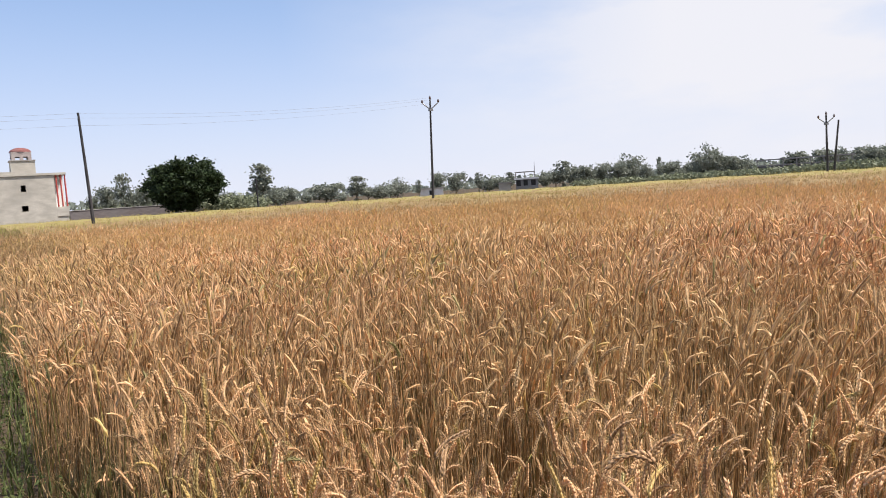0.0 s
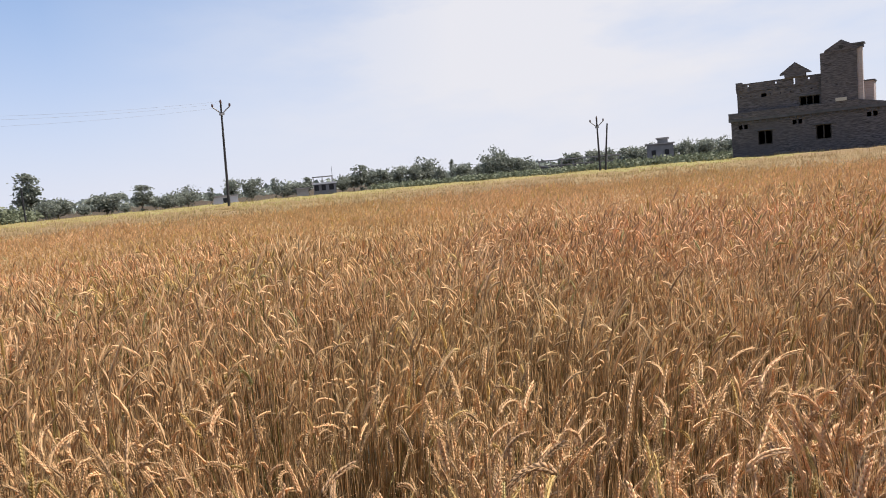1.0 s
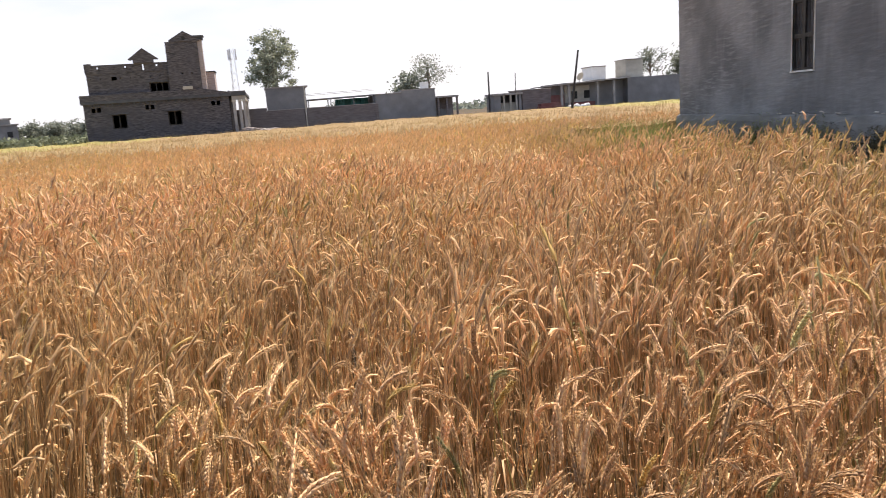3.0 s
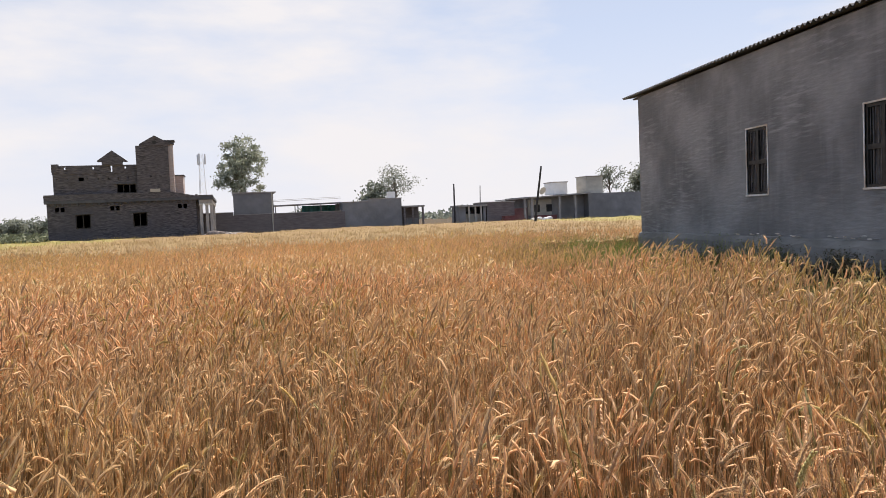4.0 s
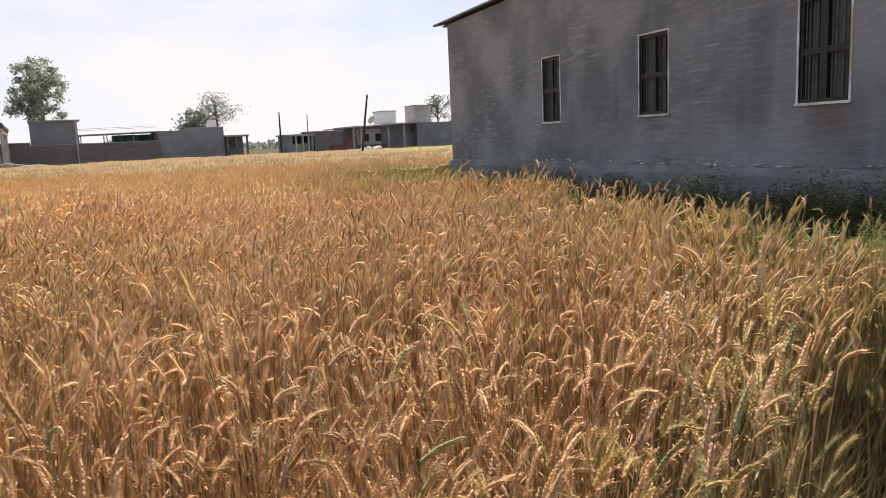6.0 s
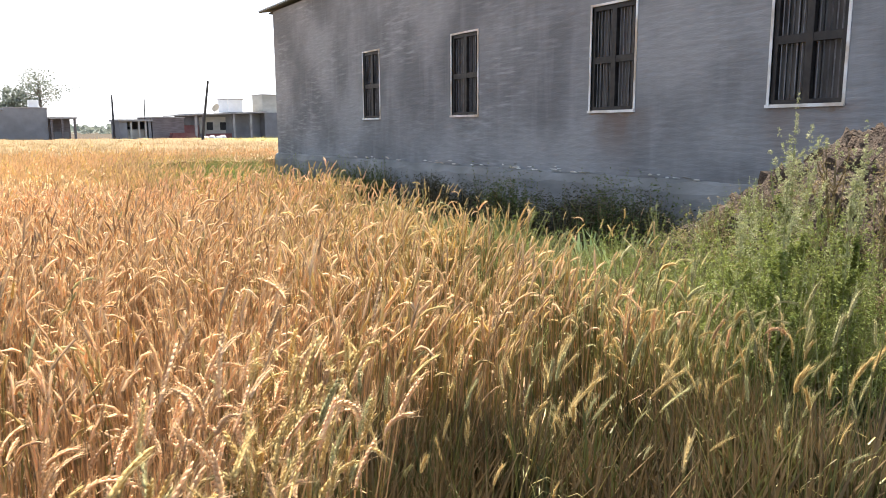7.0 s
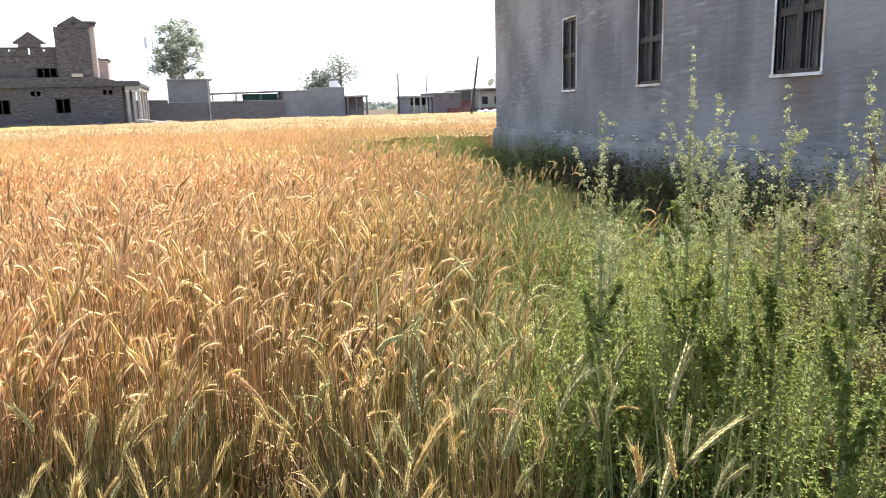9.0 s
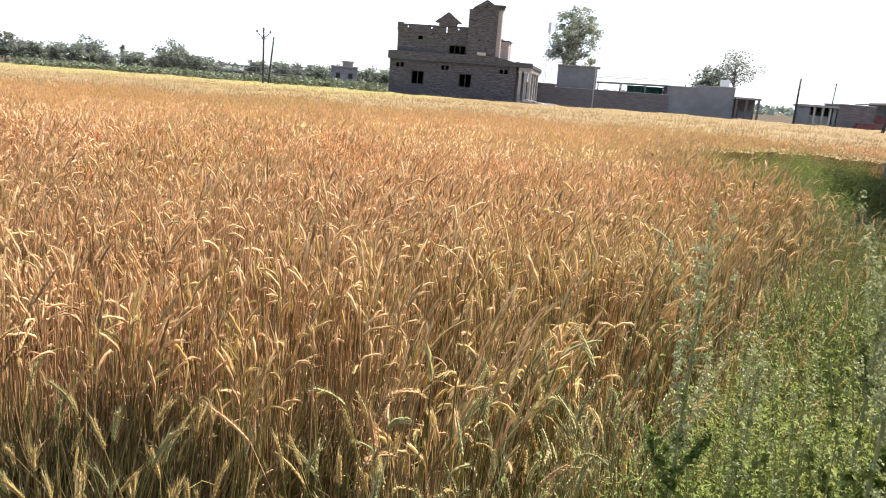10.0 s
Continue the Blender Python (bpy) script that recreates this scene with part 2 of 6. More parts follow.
M = {
    "soil": material("field_soil", (0.045, 0.03, 0.018), (0.1, 0.066, 0.038), 2.2, stain=(0.07, 0.064, 0.032), stain_scale=0.08, bump=0.8, bump_scale=14),
    "ear": material("ripe_ear", (0.58, 0.335, 0.172), (0.82, 0.53, 0.305), 1.1, stain=(0.58, 0.42, 0.19), stain_scale=0.22, stain_amount=0.5, rough=0.6, bump=0.0, thin=0.24, island=0.42),
    "awn": material("ripe_awn", (0.8, 0.51, 0.25), (0.92, 0.66, 0.37), 1.3, stain=(0.76, 0.58, 0.26), stain_scale=0.22, stain_amount=0.45, rough=0.5, bump=0, thin=0.4, island=0.25),
    "green_awn": material("pale_green_awn", (0.4, 0.365, 0.17), (0.58, 0.52, 0.28), 1.3, rough=0.5, bump=0, thin=0.38, island=0.3),
    "stem": material("ripe_straw", (0.48, 0.285, 0.145), (0.7, 0.45, 0.24), 1.4, stain=(0.5, 0.345, 0.15), stain_scale=0.22, stain_amount=0.5, rough=0.5, bump=0, thin=0.26, island=0.4),
    "far_ear": material("ripening_wheat", (0.42, 0.33, 0.11), (0.54, 0.42, 0.16), 0.4, stain=(0.36, 0.36, 0.11), stain_scale=0.05, stain_amount=0.8, rough=0.7, bump=0, thin=0.3, island=0.2),
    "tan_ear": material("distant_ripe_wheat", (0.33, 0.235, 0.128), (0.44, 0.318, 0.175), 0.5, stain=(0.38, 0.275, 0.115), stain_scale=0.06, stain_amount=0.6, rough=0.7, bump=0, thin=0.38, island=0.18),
    # smooth sunlit top, so the shade between far stalks is put into its colour
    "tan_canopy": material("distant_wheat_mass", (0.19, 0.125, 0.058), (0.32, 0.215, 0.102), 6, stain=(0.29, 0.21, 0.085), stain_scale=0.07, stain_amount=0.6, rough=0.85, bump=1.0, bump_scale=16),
    # lower straw and blades: the shade down among the stalks is in their colour
    "dull_straw": material("shaded_lower_straw", (0.1, 0.066, 0.03), (0.27, 0.185, 0.085), 3, rough=0.7, bump=0, thin=0.12, island=0.45),
    "dull_blade": material("shaded_olive_blade", (0.05, 0.058, 0.016), (0.16, 0.155, 0.05), 3, rough=0.6, bump=0, thin=0.15, island=0.4),
    "mid_ear": material("ripe_ear_farther_off", (0.57, 0.365, 0.193), (0.78, 0.53, 0.3), 1.1, stain=(0.56, 0.415, 0.2), stain_scale=0.12, stain_amount=0.6, rough=0.65, bump=0, thin=0.25, island=0.3),
    "gold_ear": material("yellow_gold_ear", (0.5, 0.345, 0.125), (0.74, 0.55, 0.23), 1.6, rough=0.6, bump=0, thin=0.4, island=0.3),
    "gold_awn": material("yellow_gold_awn", (0.62, 0.475, 0.2), (0.8, 0.63, 0.31), 1.3, rough=0.5, bump=0, thin=0.45, island=0.25),
    "gold_stem": material("yellow_green_straw", (0.17, 0.14, 0.042), (0.42, 0.32, 0.105), 2.2, stain=(0.2, 0.17, 0.05), stain_scale=0.9, rough=0.5, bump=0, thin=0.1, island=0.45),
    "green_stem": material("green_straw", (0.095, 0.11, 0.028), (0.31, 0.25, 0.082), 2.2, stain=(0.11, 0.122, 0.033), stain_scale=0.9, rough=0.5, bump=0, thin=0.1, island=0.45),
    "green_ear": material("pale_green_ear", (0.3, 0.285, 0.11), (0.54, 0.46, 0.21), 2.0, rough=0.6, bump=0, thin=0.32, island=0.35),
    "canopy": material("wheat_mass", (0.28, 0.182, 0.09), (0.5, 0.338, 0.172), 9, stretch=(1, 1, 0.3), stain=(0.43, 0.305, 0.132), stain_scale=0.2, stain_amount=0.6, rough=0.85, bump=1.0, bump_scale=16),
    "pale_canopy": material("ripening_wheat_mass", (0.23, 0.175, 0.065), (0.37, 0.28, 0.112), 5, stain=(0.3, 0.28, 0.09), stain_scale=0.06, stain_amount=0.8, rough=0.85, bump=1.0, bump_scale=16),
    # woods on the horizon: distance haze is mixed into the leaf colour
    "far_woods": material("far_hazed_woods", (0.2, 0.23, 0.19), (0.28, 0.31, 0.26), 0.05, rough=0.8, bump=0, thin=0.3, island=0.2),
    "grass": material("weed_grass", (0.11, 0.14, 0.036), (0.29, 0.28, 0.09), 2.0, stain=(0.42, 0.33, 0.15), stain_scale=1.6, rough=0.55, bump=0, thin=0.4, island=0.35),
    "young": material("young_grass", (0.22, 0.26, 0.07), (0.42, 0.42, 0.14), 2.0, stain=(0.44, 0.38, 0.16), stain_scale=1.1, rough=0.55, bump=0, thin=0.42, island=0.3),
    "weed_leaf": material("weed_leaf", (0.1, 0.135, 0.028), (0.22, 0.265, 0.06), 2.0, stain=(0.3, 0.315, 0.075), stain_scale=1.6, stain_amount=0.6, rough=0.7, bump=0, thin=0.32, island=0.2),
    # withered leaf by the wall; before the thicket its dark colour paints shade
    "wilted_shaded": material("wilted_and_shaded_leaf", (0.05, 0.052, 0.03), (0.12, 0.115, 0.07), 4, stain=(0.1, 0.08, 0.05), stain_scale=1.1, rough=0.7, bump=0, thin=0.2, island=0.4),
    "weed_stem": material("weed_stem", (0.2, 0.22, 0.08), (0.36, 0.32, 0.14), 6, rough=0.6, bump=0.2),
    "seed": material("pale_seed_head", (0.3, 0.32, 0.14), (0.5, 0.49, 0.27), 12, rough=0.7, bump=0, thin=0.3, island=0.3),
    "dry": material("dry_brown_weed", (0.17, 0.125, 0.062), (0.34, 0.265, 0.13), 5, rough=0.7, bump=0, thin=0.3, island=0.3),
    "straw_leaf": material("straw_coloured_weed", (0.2, 0.15, 0.08), (0.38, 0.3, 0.16), 3, stain=(0.24, 0.21, 0.085), stain_scale=1.4, rough=0.7, bump=0, thin=0.3, island=0.3),
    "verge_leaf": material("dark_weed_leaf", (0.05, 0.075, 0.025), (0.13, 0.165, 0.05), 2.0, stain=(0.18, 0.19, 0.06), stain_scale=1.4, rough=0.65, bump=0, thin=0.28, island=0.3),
    "blade": material("pale_broad_leaf", (0.3, 0.4, 0.16), (0.45, 0.52, 0.26), 4, rough=0.45, bump=0.1, thin=0.35),
    "clod": material("earth_clods", (0.04, 0.028, 0.02), (0.135, 0.093, 0.063), 9, stain=(0.08, 0.058, 0.04), stain_scale=2.2, stain_amount=0.7, bump=0.8, bump_scale=55, piece=0.3),
    "plaster": plaster_material(),
    "plinth": material("plinth_cement", (0.19, 0.188, 0.18), (0.29, 0.285, 0.272), 2.2, stretch=(1, 0.6, 1.4), stain=(0.15, 0.148, 0.13), stain_scale=1.2, bump=0.25),
    "lime": material("whitewash", (0.66, 0.65, 0.62), (0.8, 0.79, 0.76), 5, stain=(0.42, 0.31, 0.2), stain_scale=2.4, stain_amount=0.8, bump=0.2),
    "iron": material("black_window_iron", (0.022, 0.02, 0.02), (0.05, 0.045, 0.04), 8, rough=0.5, bump=0.1, metal=0.3),
    "bar": material("worn_window_bar", (0.09, 0.085, 0.085), (0.19, 0.18, 0.18), 8, rough=0.5, bump=0.1, metal=0.3, piece=0.4),
    "rust": material("rust_stain", (0.2, 0.145, 0.11), (0.22, 0.2, 0.185), 14, stretch=(1, 1, 0.3), rough=0.9, bump=0.1),
    "shutter": material("dark_shutter_slat", (0.05, 0.045, 0.042), (0.12, 0.11, 0.1), 9, stretch=(1, 1, 0.2), rough=0.6, bump=0.1),
    "sheet": material("cement_roof_sheet", (0.12, 0.12, 0.12), (0.2, 0.2, 0.198), 2.5, stain=(0.1, 0.1, 0.1), stain_scale=0.8, bump=0.2),
    "wood": material("rafter_wood", (0.045, 0.04, 0.035), (0.08, 0.07, 0.06), 8, bump=0.2),
    # shaded and sunlit tones of the house's brickwork, put into the colours
    "brick": material("dark_brickwork", (0.046, 0.043, 0.046), (0.17, 0.155, 0.157), 2.6, stretch=(1, 1, 5), stain=(0.1, 0.092, 0.096), stain_scale=0.35, stain_amount=0.7, bump=0.9, bump_scale=7),
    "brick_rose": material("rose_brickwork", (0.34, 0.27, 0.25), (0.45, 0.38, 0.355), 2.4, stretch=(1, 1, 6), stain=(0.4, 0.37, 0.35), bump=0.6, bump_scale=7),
    "concrete": material("raw_concrete", (0.3, 0.28, 0.26), (0.42, 0.4, 0.37), 1.4, stain=(0.24, 0.22, 0.21), stain_scale=0.5, bump=0.4),
    "dark_concrete": material("dark_slab_concrete", (0.07, 0.072, 0.078), (0.125, 0.126, 0.132), 1.4, stain=(0.06, 0.061, 0.066), stain_scale=0.5, bump=0.4),
    "pale": material("pale_render", (0.44, 0.41, 0.35), (0.58, 0.545, 0.47), 0.8, stretch=(1, 1, 2), stain=(0.36, 0.335, 0.29), stain_scale=0.25, stain_amount=0.6, bump=0.3),
    "wall_grey": material("compound_cement_wall", (0.2, 0.2, 0.205), (0.28, 0.28, 0.28), 0.9, stain=(0.17, 0.165, 0.16), stain_scale=0.25, stain_amount=0.7, bump=0.4),
    "wall_brown": material("compound_brick_wall", (0.14, 0.12, 0.115), (0.22, 0.19, 0.18), 1.4, stretch=(1, 1, 5), stain=(0.2, 0.185, 0.18), stain_scale=0.3, bump=0.6),
    "white": material("white_paint", (0.74, 0.73, 0.71), (0.82, 0.81, 0.79), 2, stain=(0.66, 0.62, 0.56), bump=0.1),
    "red": material("red_paint", (0.42, 0.07, 0.06), (0.52, 0.12, 0.1), 3, bump=0.1),
    "maroon": material("maroon_wall", (0.17, 0.065, 0.06), (0.26, 0.11, 0.1), 1.2, stain=(0.24, 0.16, 0.14), bump=0.3),
    "teal": material("teal_tarpaulin", (0.07, 0.27, 0.26), (0.12, 0.36, 0.34), 1.5, rough=0.5, bump=0.2),
    "steel": material("dull_steel", (0.2, 0.2, 0.21), (0.32, 0.32, 0.33), 6, rough=0.5, metal=0.6, bump=0.1),
    "pole": material("weathered_pole", (0.03, 0.03, 0.033), (0.07, 0.068, 0.07), 5, stretch=(1, 1, 0.3), bump=0.2),
    "porcelain": material("brown_insulator", (0.08, 0.05, 0.045), (0.12, 0.07, 0.06), 8, rough=0.3, bump=0),
    "dark": material("dark_inside", (0.03, 0.03, 0.03), (0.05, 0.05, 0.05), 2, bump=0),
    "bark": material("bark", (0.16, 0.13, 0.1), (0.28, 0.23, 0.18), 7, stretch=(1, 1, 0.3), bump=0.6),
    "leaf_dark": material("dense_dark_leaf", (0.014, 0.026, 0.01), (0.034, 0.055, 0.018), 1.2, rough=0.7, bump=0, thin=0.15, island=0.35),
    # the next three leaf colours are paled and greyed to stand for haze
    "leaf_mid": material("hazed_tree_leaf", (0.18, 0.2, 0.155), (0.29, 0.31, 0.25), 0.6, rough=0.6, bump=0, thin=0.38, island=0.3),
    "leaf_pale": material("eucalypt_leaf", (0.25, 0.275, 0.2), (0.37, 0.39, 0.3), 1.0, rough=0.5, bump=0, thin=0.45, island=0.35),
    "shrub": material("roadside_shrub", (0.15, 0.17, 0.1), (0.24, 0.26, 0.16), 0.5, rough=0.6, bump=0, thin=0.3, island=0.3),
    "rubble": material("rubble", (0.1, 0.085, 0.078), (0.36, 0.31, 0.285), 5, piece=0.35, bump=0.8),
    "wire": material("aluminium_wire", (0.22, 0.225, 0.24), (0.3, 0.31, 0.32), 3, rough=0.5, bump=0),
}


# ---- mesh helpers ----
def part(name, bm, m, parent=None, label="", bevel=0.0):
    """Links a bmesh as one mesh object, under a thing or a part where one is given."""
    if bevel:
        sharp = [e for e in bm.edges if len(e.link_faces) == 2 and e.calc_face_angle(0) > 0.6]
        bmesh.ops.bevel(bm, geom=sharp, offset=bevel, segments=1, affect="EDGES")
    bmesh.ops.recalc_face_normals(bm, faces=bm.faces)
    me = bpy.data.meshes.new(name)
    bm.to_mesh(me)
    bm.free()
    me.materials.append(m)
    ob = new(name, me)
    ob.parent = parent
    if label:
        tagged(ob, label)
    return ob


def thing(name, m, label, category, group="", kind=""):
    ob = new(name)
    ob.empty_display_size = 0.2
    ob.matrix_world = m
    return tagged(ob, label, category, group, kind)


def box(bm, x0, x1, y0, y1, z0, z1):
    v = [bm.verts.new((x, y, z)) for z in (z0, z1) for x, y in ((x0, y0), (x1, y0), (x1, y1), (x0, y1))]
    for f in ((3, 2, 1, 0), (4, 5, 6, 7), (0, 1, 5, 4), (1, 2, 6, 5), (2, 3, 7, 6), (3, 0, 4, 7)):
        bm.faces.new([v[i] for i in f])
    return bm


def boxes(*rows):
    bm = bmesh.new()
    for r in rows:
        box(bm, *r)
    return bm


def prism(outline, y0, y1):
    """An outline in x and z, drawn out from y0 to y1."""
    bm = bmesh.new()
    a = [bm.verts.new((x, y0, z)) for x, z in outline]
    b = [bm.verts.new((x, y1, z)) for x, z in outline]
    bm.faces.new(a)
    bm.faces.new(b[::-1])
    for i in range(len(a)):
        j = (i + 1) % len(a)
        bm.faces.new((a[i], a[j], b[j], b[i]))
    return bm


def tube(bm, points, radii, sides=6):
    """A tapered round limb along points."""
    rings = []
    pts = [Vector(p) for p in points]
    for i, p in enumerate(pts):
        d = (pts[min(i + 1, len(pts) - 1)] - pts[max(i - 1, 0)]).normalized()
        a = d.cross(Vector((0.31, 0.95, 0.07))).normalized()
        b = d.cross(a)
        rings.append([bm.verts.new(p + (a * math.cos(q) + b * math.sin(q)) * radii[i]) for q in (2 * math.pi * k / sides for k in range(sides))])
    for r, s in zip(rings, rings[1:]):
        for k in range(sides):
            bm.faces.new((r[k], r[(k + 1) % sides], s[(k + 1) % sides], s[k]))
    bm.faces.new(rings[0][::-1])
    bm.faces.new(rings[-1])
    return bm


def pierced(x0, x1, z0, z1, y0, y1, holes):
    """A wall from x0 to x1 and z0 to z1, y0 to y1 thick, with openings (x0, x1, z0, z1) right through it."""
    xs = sorted({x0, x1, *(h[0] for h in holes), *(h[1] for h in holes)})
    zs = sorted({z0, z1, *(h[2] for h in holes), *(h[3] for h in holes)})
    nx, nz = len(xs) - 1, len(zs) - 1

    def solid(i, j):
        if not (0 <= i < nx and 0 <= j < nz):
            return False
        cx, cz = (xs[i] + xs[i + 1]) / 2, (zs[j] + zs[j + 1]) / 2
        return not any(h[0] < cx < h[1] and h[2] < cz < h[3] for h in holes)

    bm = bmesh.new()

    def quad(*p):
        bm.faces.new([bm.verts.new(q) for q in p])
    for i in range(nx):
        for j in range(nz):
            if not solid(i, j):
                continue
            a, b, c, d = xs[i], xs[i + 1], zs[j], zs[j + 1]
            quad((a, y0, c), (b, y0, c), (b, y0, d), (a, y0, d))
            quad((a, y1, c), (a, y1, d), (b, y1, d), (b, y1, c))
            if not solid(i - 1, j):
                quad((a, y0, c), (a, y0, d), (a, y1, d), (a, y1, c))
            if not solid(i + 1, j):
                quad((b, y0, c), (b, y1, c), (b, y1, d), (b, y0, d))
            if not solid(i, j - 1):
                quad((a, y0, c), (a, y1, c), (b, y1, c), (b, y0, c))
            if not solid(i, j + 1):
                quad((a, y0, d), (b, y0, d), (b, y1, d), (a, y1, d))
    bmesh.ops.remove_doubles(bm, verts=bm.verts, dist=0.0005)
    return bm


def lump(bm, centre, size, rng, subdiv=1, rough=0.25):
    """An uneven stone or clod."""
    made = bmesh.ops.create_icosphere(bm, subdivisions=subdiv, radius=1)["verts"]
    ph = rng.uniform(0, 50)
    for v in made:
        k = 1 + rough * noise.noise(v.co * 1.7 + Vector((ph, ph, ph)))* 2
        v.co = Vector(centre) + Vector((v.co.x * size[0], v.co.y * size[1], v.co.z * size[2])) * k


def mesh_of(name, verts, tris, mats, slots=None):
    """One mesh from arrays of vertices and triangles."""
    me = bpy.data.meshes.new(name)
    me.vertices.add(len(verts))
    me.vertices.foreach_set("co", np.ascontiguousarray(verts, dtype=np.float32).ravel())
    me.loops.add(len(tris) * 3)
    me.loops.foreach_set("vertex_index", np.ascontiguousarray(tris, dtype=np.int32).ravel())
    me.polygons.add(len(tris))
    me.polygons.foreach_set("loop_start", np.arange(0, len(tris) * 3, 3, dtype=np.int32))
    for m in mats:
        me.materials.append(m)
    if slots is not None:
        me.polygons.foreach_set("material_index", np.ascontiguousarray(slots, dtype=np.int32))
    me.update(calc_edges=True)
    return me


def leaves(rng, centres, size, long=1.8, fold=0.15):
    """A pointed leaf of two triangles at each centre, turned at random: vertices and triangles."""
    n = len(centres)
    a = rng.normal(size=(n, 3))
    a /= np.linalg.norm(a, axis=1)[:, None]
    b = np.cross(a, rng.normal(size=(n, 3)))
    b /= np.linalg.norm(b, axis=1)[:, None]
    c = np.cross(a, b)
    s = (size * rng.uniform(0.6, 1.35, n))[:, None]
    v = np.stack([centres - a * s * long / 2, centres + b * s / 2 + c * s * fold, centres + a * s * long / 2, centres - b * s / 2 + c * s * fold], axis=1)
    base = np.arange(n)[:, None] * 4
    t = np.concatenate([base + np.array([0, 1, 2]), base + np.array([0, 2, 3])])
    return v.reshape(-1, 3), t


# ---- ground ----
def hump(x, y):
    """The height of the ground: flat field, with a low bund along its near edge."""
    return 0.05 * math.exp(-((y - 0.1) / 0.5) ** 2) * (1 if x < 1.5 else 0.5)


def build_ground():
    bm = bmesh.new()
    radii = [0.0, 0.6, 1.2, 1.8, 2.5, 3.5, 5, 7, 10, 15, 25, 45, 80, 150, 300, 700, 1600, 4000]
    rings = []
    for r in radii:
        n = 1 if r == 0 else 64
        rings.append([bm.verts.new((r * math.cos(2 * math.pi * k / n), r * math.sin(2 * math.pi * k / n),
                                    hump(r * math.cos(2 * math.pi * k / n), r * math.sin(2 * math.pi * k / n)))) for k in range(n)])
    for k in range(64):
        bm.faces.new((rings[0][0], rings[1][k], rings[1][(k + 1) % 64]))
    for a, b in zip(rings[1:], rings[2:]):
        for k in range(64):
            bm.faces.new((a[k], b[k], b[(k + 1) % 64], a[(k + 1) % 64]))
    tagged(part("ground", bm, M["soil"]), "dry brown soil under the crop, level to the horizon", "ground", kind="structure")


build_ground()


# ---- wheat ----
# the near edge of the crop, its side towards the shed, and its far edge by bearing (degrees left of north: metres)
EAST_Y = (0.0, 1.5, 2.0, 2.4, 3.2, 4.2, 6.0, 8.0, 10.0, 12.0, 14.0, 16.5, 19.0, 21.6, 22.4, 24.0)
EAST_X = (1.3, 1.6, 1.64, 1.68, 1.86, 2.07, 2.5, 2.95, 3.3, 3.1, 2.3, 2.2, 3.2, 6.0, 30.0, 60.0)
GREEN_X = (1.1, 1.12, 1.24, 1.4, 1.72, 1.98, 2.45, 2.9, 3.25, 3.1, 2.3, 2.2, 3.2, 6.0, 30.0, 60.0)
SOUTH_X = (-60, -9, -5.4, -4, -3, -2, -1.3, -0.85, -0.3, 0.1, 0.7, 1.0, 1.25, 1.6, 3.0)
SOUTH_Y = (0.2, 0.1, 0.02, 0.05, 0.32, 0.5, 0.72, 0.95, 1.35, 1.8, 1.85, 1.8, 1.5, 1.5, 2.8)
HOLLOW_X, HOLLOW_Y = 0.95, 1.92
FAR_AZ = (-60, -25, -10, 0, 5, 8, 10, 21, 24, 40, 60, 95, 130)
FAR_R = (74, 78, 80, 81, 78, 74, 70.5, 73.5, 78, 82, 84, 86, 86)
rng = np.random.default_rng(7)


def in_crop(x, y):
    az = np.degrees(np.arctan2(-x, y))
    south = np.interp(x, SOUTH_X, SOUTH_Y) + 0.09 * np.sin(x * 2.3) + 0.07 * np.sin(x * 5.7)
    east = np.interp(y, EAST_Y, EAST_X) + 0.12 * np.sin(y * 2.3) + 0.08 * np.sin(y * 5.1)
    gap = (np.hypot((x - HOLLOW_X) / 0.24, (y - HOLLOW_Y) / 0.36) > 1) & (np.hypot((x - 1.66) / 0.2, (y - 2.95) / 0.24) > 1)
    return gap & (y > south) & (x < east) & (np.hypot(x, y) < np.interp(az, FAR_AZ, FAR_R))


def from_path(x, y):
    """The distance from the line along which one walks."""
    return np.hypot(x - np.clip(x, -2.6, 1.9), y + 0.1)


def scatter(near, far, density):
    """Places in the crop between two distances from the walk, so many on a square metre."""
    lo, hi = np.array((-2.6 - far, -0.1)), np.array((1.9 + far, far))
    n = int(np.prod(hi - lo) * density)
    if near < 9:
        # the stalks stand in tillered clumps
        roots = rng.uniform(lo, hi, (n // 6, 2))
        p = roots[rng.integers(0, len(roots), n)] + rng.normal(0, 0.028, (n, 2))
    else:
        p = rng.uniform(lo, hi, (n, 2))
    d = from_path(p[:, 0], p[:, 1])
    # here and there the stand is thin
    x, y = p[:, 0], p[:, 1]
    thin = (np.sin(x * 3.3 + 1.7 * np.sin(y * 2.3)) * np.sin(y * 2.9 + 1.3 * np.sin(x * 3.7)) > 0.8) & (rng.random(n) < 0.85)
    return p[in_crop(x, y) & (d >= near) & (d < far) & ~(thin & (d < 8))]


def bumpy(x, y):
    """How tall the crop stands from place to place."""
    return (1 + 0.05 * np.sin(x * 0.9 + 1.3 * np.sin(y * 0.5)) + 0.04 * np.sin(y * 1.7 + x * 0.6) + 0.035 * np.sin(x * 3.1 - y * 2.3)
            + 0.05 * np.sin(x * 7.3 + 1.9 * np.sin(y * 4.1)) * np.sin(y * 6.1 + 1.7 * np.sin(x * 3.3)))


def swept(x, y):
    """The way in which the stalks of a clump lean together."""
    return (0.06 * np.sin(x * 5.3 + 2.1 * np.sin(y * 3.1)) + 0.05 * np.sin(x * 1.7 - y * 2.6),
            0.06 * np.sin(y * 5.9 + 1.8 * np.sin(x * 3.7) + 2) + 0.05 * np.sin(x * 2.3 + y * 1.9))


